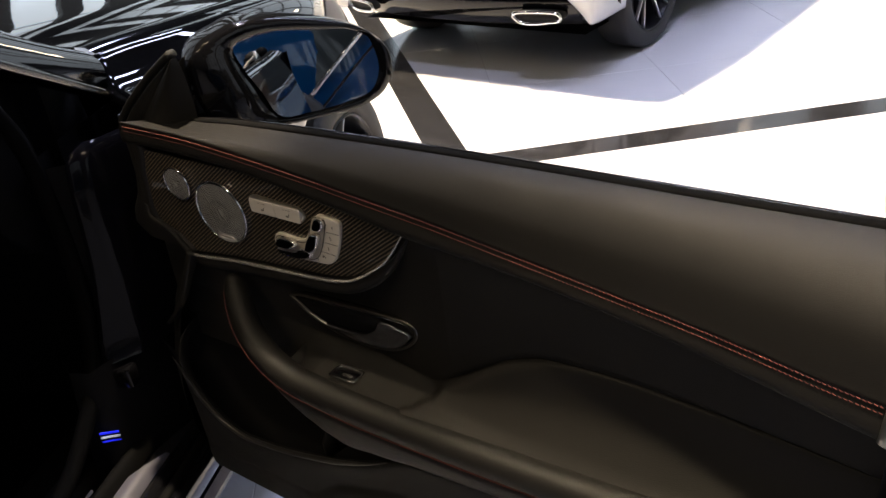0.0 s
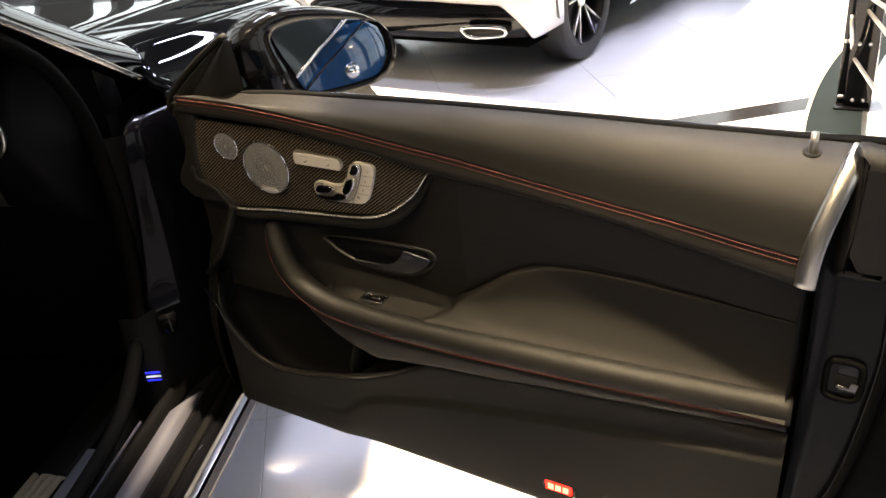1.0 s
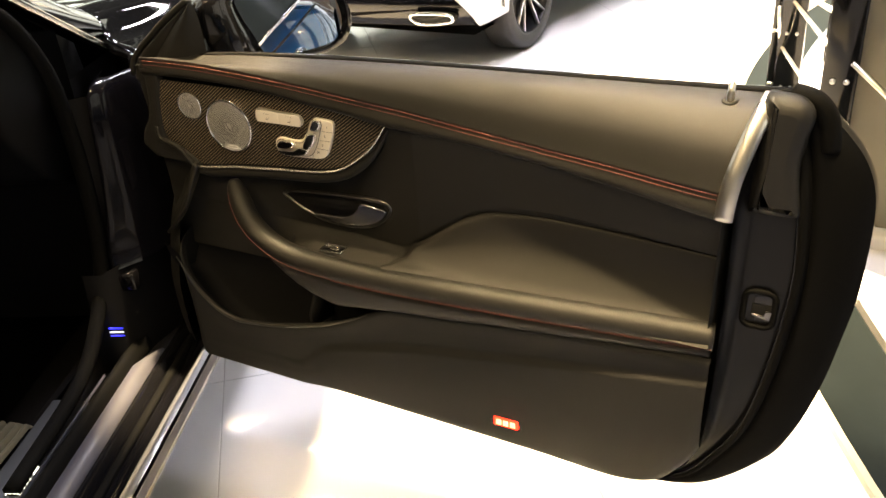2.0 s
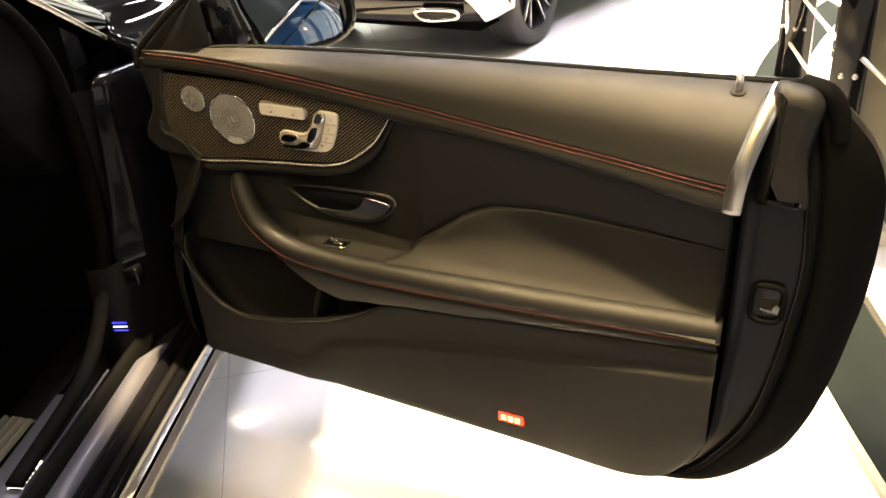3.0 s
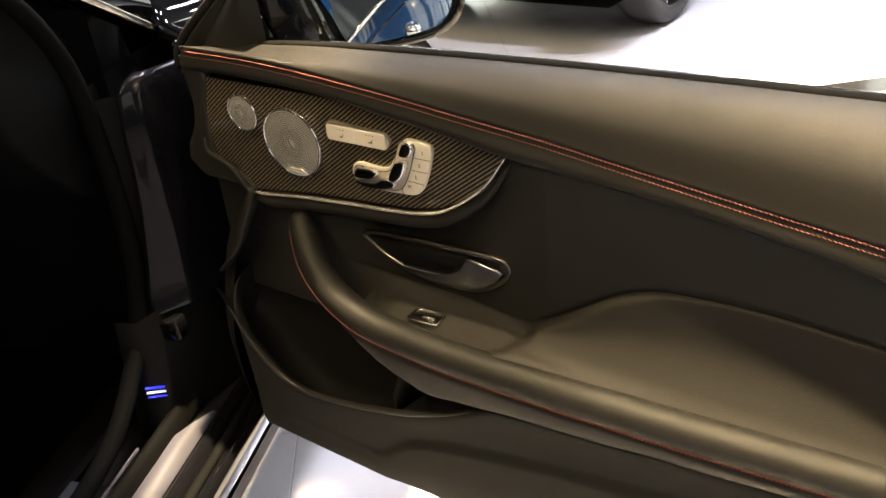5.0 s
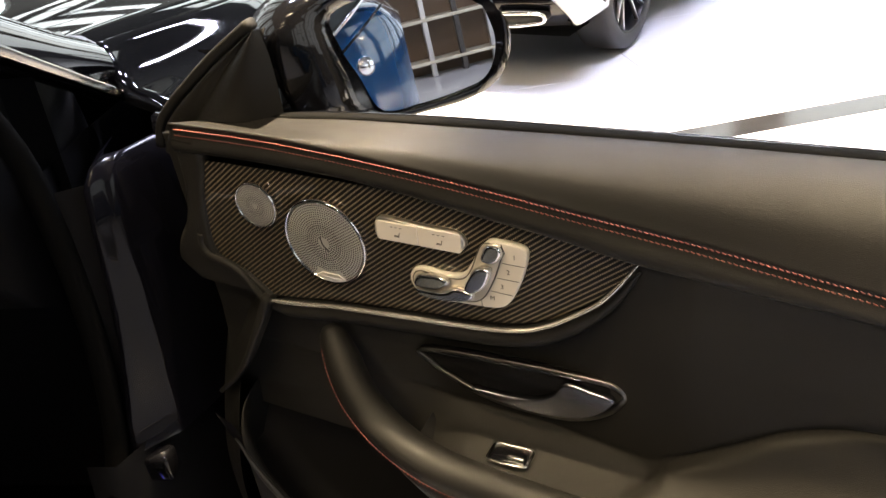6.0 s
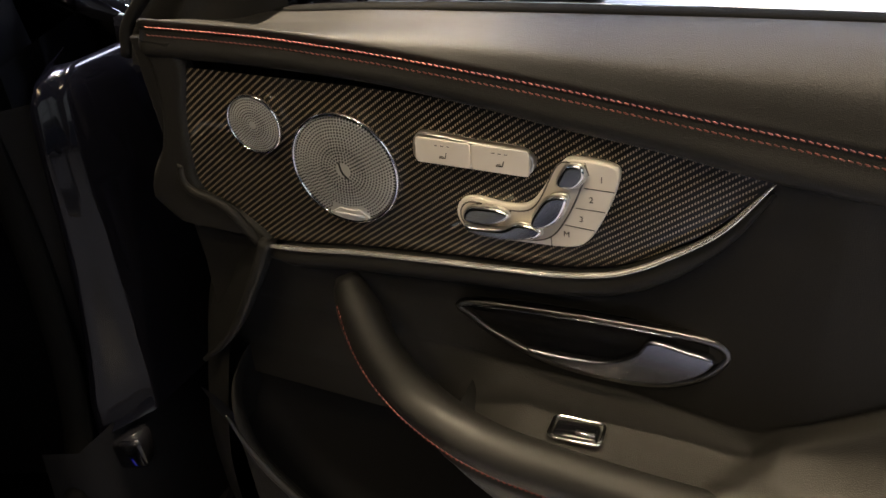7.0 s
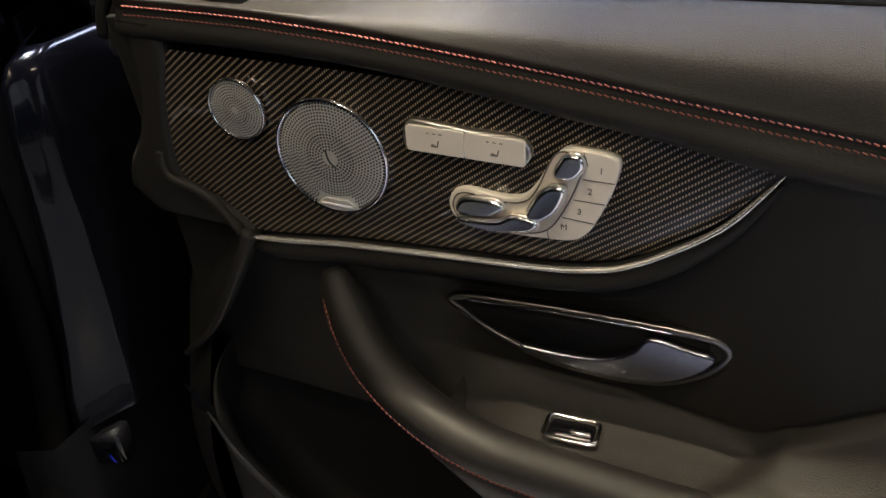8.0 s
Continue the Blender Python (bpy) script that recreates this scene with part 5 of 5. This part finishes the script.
blue_loft("body", [body_ring(*r) for r in ((-0.3, 0.5, 0.4, 0.7, 0.8, 0.8), (-0.2, 0.8, 0.3, 0.8, 0.9, 0.8), (0.3, 0.9, 0.24, 0.9, 1.0, 0.8), (1.1, 0.92, 0.22, 0.94, 1.0, 0.8), (2.0, 0.92, 0.22, 0.94, 0.99, 0.85), (3.0, 0.92, 0.22, 0.92, 0.97, 0.85), (3.8, 0.9, 0.24, 0.84, 0.9, 0.8), (4.3, 0.8, 0.3, 0.7, 0.78, 0.8), (4.5, 0.5, 0.4, 0.6, 0.7, 0.8))], PAINT_BLUE, "glossy blue body")
blue_loft("glasshouse", [[(f, -w, 0.95), (f, -w * 0.85, mixed(0.95, h, 0.6)), (f, -w * 0.6, h), (f, 0, h + 0.02), (f, w * 0.6, h), (f, w * 0.85, mixed(0.95, h, 0.6)), (f, w, 0.95)] for f, w, h in ((0.5, 0.8, 0.96), (1.1, 0.84, 1.25), (1.6, 0.86, 1.38), (2.2, 0.86, 1.36), (3.0, 0.82, 0.98))], DARK_GLASS, "dark glass and roof")
for sgn in (1, -1):
    for f in (0.55, 3.35):
        wheel("wheel", at_blue(f, 0.81 * sgn, 0.34), BR * sgn, 0.34, 0.24, blue_car, "black tyre on an alloy wheel")
    part("head_lamp", sweep(spline([at_blue(4.2, 0.62 * sgn, 0.66), at_blue(4.05, 0.78 * sgn, 0.68), at_blue(3.85, 0.86 * sgn, 0.72)], 10), ring(0.03, 0.06, 10), (0, 0, 1)), CHROME, blue_car, "clear head lamp")

low_line = [(0.32, 0.905, 0.58), (0.18, 0.90, 0.69), (0.05, 0.875, 0.79), (-0.08, 0.82, 0.88), (-0.2, 0.72, 0.97)]
top_line = [(0.6, 0.80, 1.12), (0.42, 0.78, 1.17), (0.25, 0.75, 1.2), (0.08, 0.68, 1.21), (-0.08, 0.58, 1.2)]
part("side_glass", loft([[at_blue(*p) for p in spline(row, 24)] for row in (low_line, [tuple(mixed(a, b, 0.5) for a, b in zip(p, q)) for p, q in zip(low_line, top_line)], top_line)]), DARK_GLASS, blue_car, "dark tinted glass")
part("glass_strip", sweep([at_blue(*p) for p in spline(low_line, 24)], ring(0.012, 0.012, 10)), CHROME, blue_car, "chrome strip along the glass")
part("bonnet_line", sweep([at_blue(f - 0.03, r + 0.004, z - 0.075) for f, r, z in spline(low_line, 24)], ring(0.006, 0.006, 8)), GLOSS_BLACK, blue_car, "dark shut line")
lens = bmesh.new()
bmesh.ops.create_uvsphere(lens, u_segments=20, v_segments=12, radius=0.045, matrix=Matrix.Translation(at_blue(-0.1, 0.80, 0.66)))
part("side_lamp", lens, CHROME, blue_car, "clear chrome side lamp")

rack = thing("display_rack", "steel display rack with brown shelves by the far wall", "rack", (7.0, 1.9, 0))
for k in range(7):
    part("post", box(6.97, 7.03, 0.95 + 0.3 * k, 1.0 + 0.3 * k, 0.0, 1.9, 0.006), SATIN if k % 2 else DARK_FRAME, rack)
for z in (0.12, 0.5, 0.9, 1.35):
    part("shelf", box(6.95, 7.25, 0.93, 2.85, z, z + 0.03, 0.004), BEIGE, rack, "beige shelf")
part("back_board", box(7.26, 7.3, 0.9, 2.9, 0.0, 1.9, 0.004), shader("brown_board", (0.12, 0.075, 0.045), 0.5), rack, "brown back board")

# ---- stripes, stand and panel on the floor ----
def stripe(name, a, b, width):
    a, b = Vector(a), Vector(b)
    d = (b - a).normalized()
    n = Vector((-d.y, d.x, 0)) * width / 2
    bm = loft([[a - n, a - n + Vector((0, 0, 0.002)), a + n + Vector((0, 0, 0.002)), a + n], [b - n, b - n + Vector((0, 0, 0.002)), b + n + Vector((0, 0, 0.002)), b + n]])
    return tagged(part(name, bm, STRIPE, None, "inlaid strip of polished black stone", False), kind="structure")


stripe("trim", (-6.0, 6.95, 0), (0.2, 0.93, 0), 0.155)
stripe("trim", (-0.75, 1.68, 0), (5.2, 6.45, 0), 0.135)


def edge_strip(name, a, b, width, material, label):
    a, b = Vector(a), Vector(b)
    d = (b - a).normalized()
    n = Vector((-d.y, d.x, 0)) * width / 2
    up = Vector((0, 0, 0.004))
    return tagged(part(name, loft([[a - n, a - n + up, a + n + up, a + n], [b - n, b - n + up, b + n + up, b + n]]), material, None, label, False), kind="structure")


# round display platform: dark glass band, pale top, bright edge
PC, PR = Vector((6.875, 3.023, 0)), 6.129


def arc_row(radius, z, n=120):
    return [PC + Vector((radius * math.cos(q), radius * math.sin(q), z)) for q in [math.pi * (0.7 + 0.9 * i / n) for i in range(n + 1)]]


platform = thing("display_platform", "low round display platform with a dark glass border", "platform", tuple(PC))
part("border", loft([arc_row(PR - 0.004, 0.0), arc_row(PR - 0.004, 0.017), arc_row(PR - 0.21, 0.017), arc_row(PR - 0.21, 0.0)]), BORDER, platform, "dark glass border band", False)
part("edge", loft([arc_row(PR + 0.012, 0.0), arc_row(PR + 0.012, 0.018), arc_row(PR - 0.004, 0.02), arc_row(PR - 0.004, 0.0)]), BEIGE, platform, "beige metal edge", False)
part("inner_edge", loft([arc_row(PR - 0.21, 0.0), arc_row(PR - 0.21, 0.02), arc_row(PR - 0.228, 0.02), arc_row(PR - 0.228, 0.0)]), SATIN, platform, "bright inner ring", False)
part("deck", loft([arc_row(PR - 0.228, 0.0), arc_row(PR - 0.228, 0.016), arc_row(PR - 2.3, 0.016), arc_row(PR - 2.3, 0.0)]), FLOOR, platform, "pale platform top", False)

panel = thing("partition", "grey-olive display partition standing on the round platform", "partition", (1.7, 1.5, 0))
part("board", box(1.13, 2.3, 1.46, 1.52, 0.06, 2.1, 0.006), OLIVE, panel)
part("base", box(1.13, 2.32, 1.4, 1.56, 0.0, 0.06, 0.012), FLOOR, panel, "white plinth")

stand = thing("truss_stand", "black steel display stand with bright diagonal rods", "stand", (1.0, 2.85, 0.018))


def upright(x0, x1, flange, y):
    """A pressed steel post: a face plate and a side flange, with paired bolts."""
    post = part("upright", joined([box(x0, x1, y, y + 0.008, 0.018, 2.4, 0.002), box(x0 - 0.004, x0 + 0.004, y + 0.004, y + flange, 0.018, 2.4, 0.002), box(x1 - 0.004, x1 + 0.004, y + 0.004, y + flange, 0.018, 2.4, 0.002)]), GLOSS_BLACK, stand)
    for k in range(9):
        for x in (mixed(x0, x1, 0.3), mixed(x0, x1, 0.72)):
            bolt = bmesh.new()
            bmesh.ops.create_uvsphere(bolt, u_segments=10, v_segments=6, radius=0.0085, matrix=pose(x, y - 0.001, 0.055 + 0.24 * k))
            part("bolt", bolt, SATIN, post)
    return post


upright(0.885, 0.982, 0.11, 2.79)
upright(0.852, 0.878, 0.12, 2.83)
upright(1.122, 1.205, 0.06, 1.37)
upright(1.06, 1.095, 0.05, 3.35)
for k in range(6):
    z = 0.43 + 0.27 * k
    # braces between the two posts, and on past the near post in front of the board
    for a, b in (((0.93, 2.79, z), (1.125, 1.385, z + 0.2)), ((0.9, 2.8, z - 0.2), (1.13, 1.385, z + 0.02)), ((1.19, 1.365, z + 0.16), (1.5, 1.36, z - 0.11))):
        a, b = Vector(a), Vector(b)
        part("rod", sweep([a, a.lerp(b, 0.5), b], ring(0.0075, 0.0075, 10)), SATIN, stand, "bright metal rod")
    a, m, b = Vector((0.872, 2.80, z - 0.02)), Vector((0.876, 2.785, z - 0.06)), Vector((0.888, 2.80, z - 0.16))
    part("hook", sweep(spline([a, m, b], 10), ring(0.008, 0.008, 8)), SATIN, stand, "bright bent rod")
part("foot_plate", box(0.845, 0.985, 2.76, 2.9, 0.017, 0.026, 0.003), GLOSS_BLACK, stand, "black foot plate")
part("foot_plate", box(1.08, 1.24, 1.3, 1.44, 0.017, 0.03, 0.003), GLOSS_BLACK, stand, "black foot plate")

# ---- floor tiles ----
TA, TB, T0, TS = Vector((0.6, -0.8, 0)), Vector((0.8, 0.6, 0)), Vector((-0.175, 0.185, 0)), 0.8
bed = tagged(part("joint_bed", box(-4.6, 4.6, -3.9, 6.9, -0.0028, -0.0022), JOINT, floor, "", False))
tile_bm = loft([[(0.0012, 0.0012, -0.002), (TS - 0.0012, 0.0012, -0.002), (TS - 0.0012, TS - 0.0012, -0.002), (0.0012, TS - 0.0012, -0.002)], [(0.0012, 0.0012, -0.0006), (TS - 0.0012, 0.0012, -0.0006), (TS - 0.0012, TS - 0.0012, -0.0006), (0.0012, TS - 0.0012, -0.0006)], [(0.002, 0.002, 0.0), (TS - 0.002, 0.002, 0.0), (TS - 0.002, TS - 0.002, 0.0), (0.002, TS - 0.002, 0.0)]], True, True)
tile_mesh = bpy.data.meshes.new("tile")
bmesh.ops.recalc_face_normals(tile_bm, faces=tile_bm.faces)
tile_bm.to_mesh(tile_mesh)
tile_bm.free()
tile_mesh.materials.append(FLOOR)
turn = Matrix.Rotation(math.atan2(TA.y, TA.x), 4, "Z")
for i in range(-14, 14):
    for j in range(-12, 14):
        at = T0 + TA * (TS * i) + TB * (TS * j)
        if abs(at.x) > 5.8 or not -5.0 < at.y < 8.0:
            continue
        ob = new("tile", tile_mesh)
        ob.parent = floor
        ob.matrix_basis = Matrix.Translation(at) @ turn
# ENDSCENE
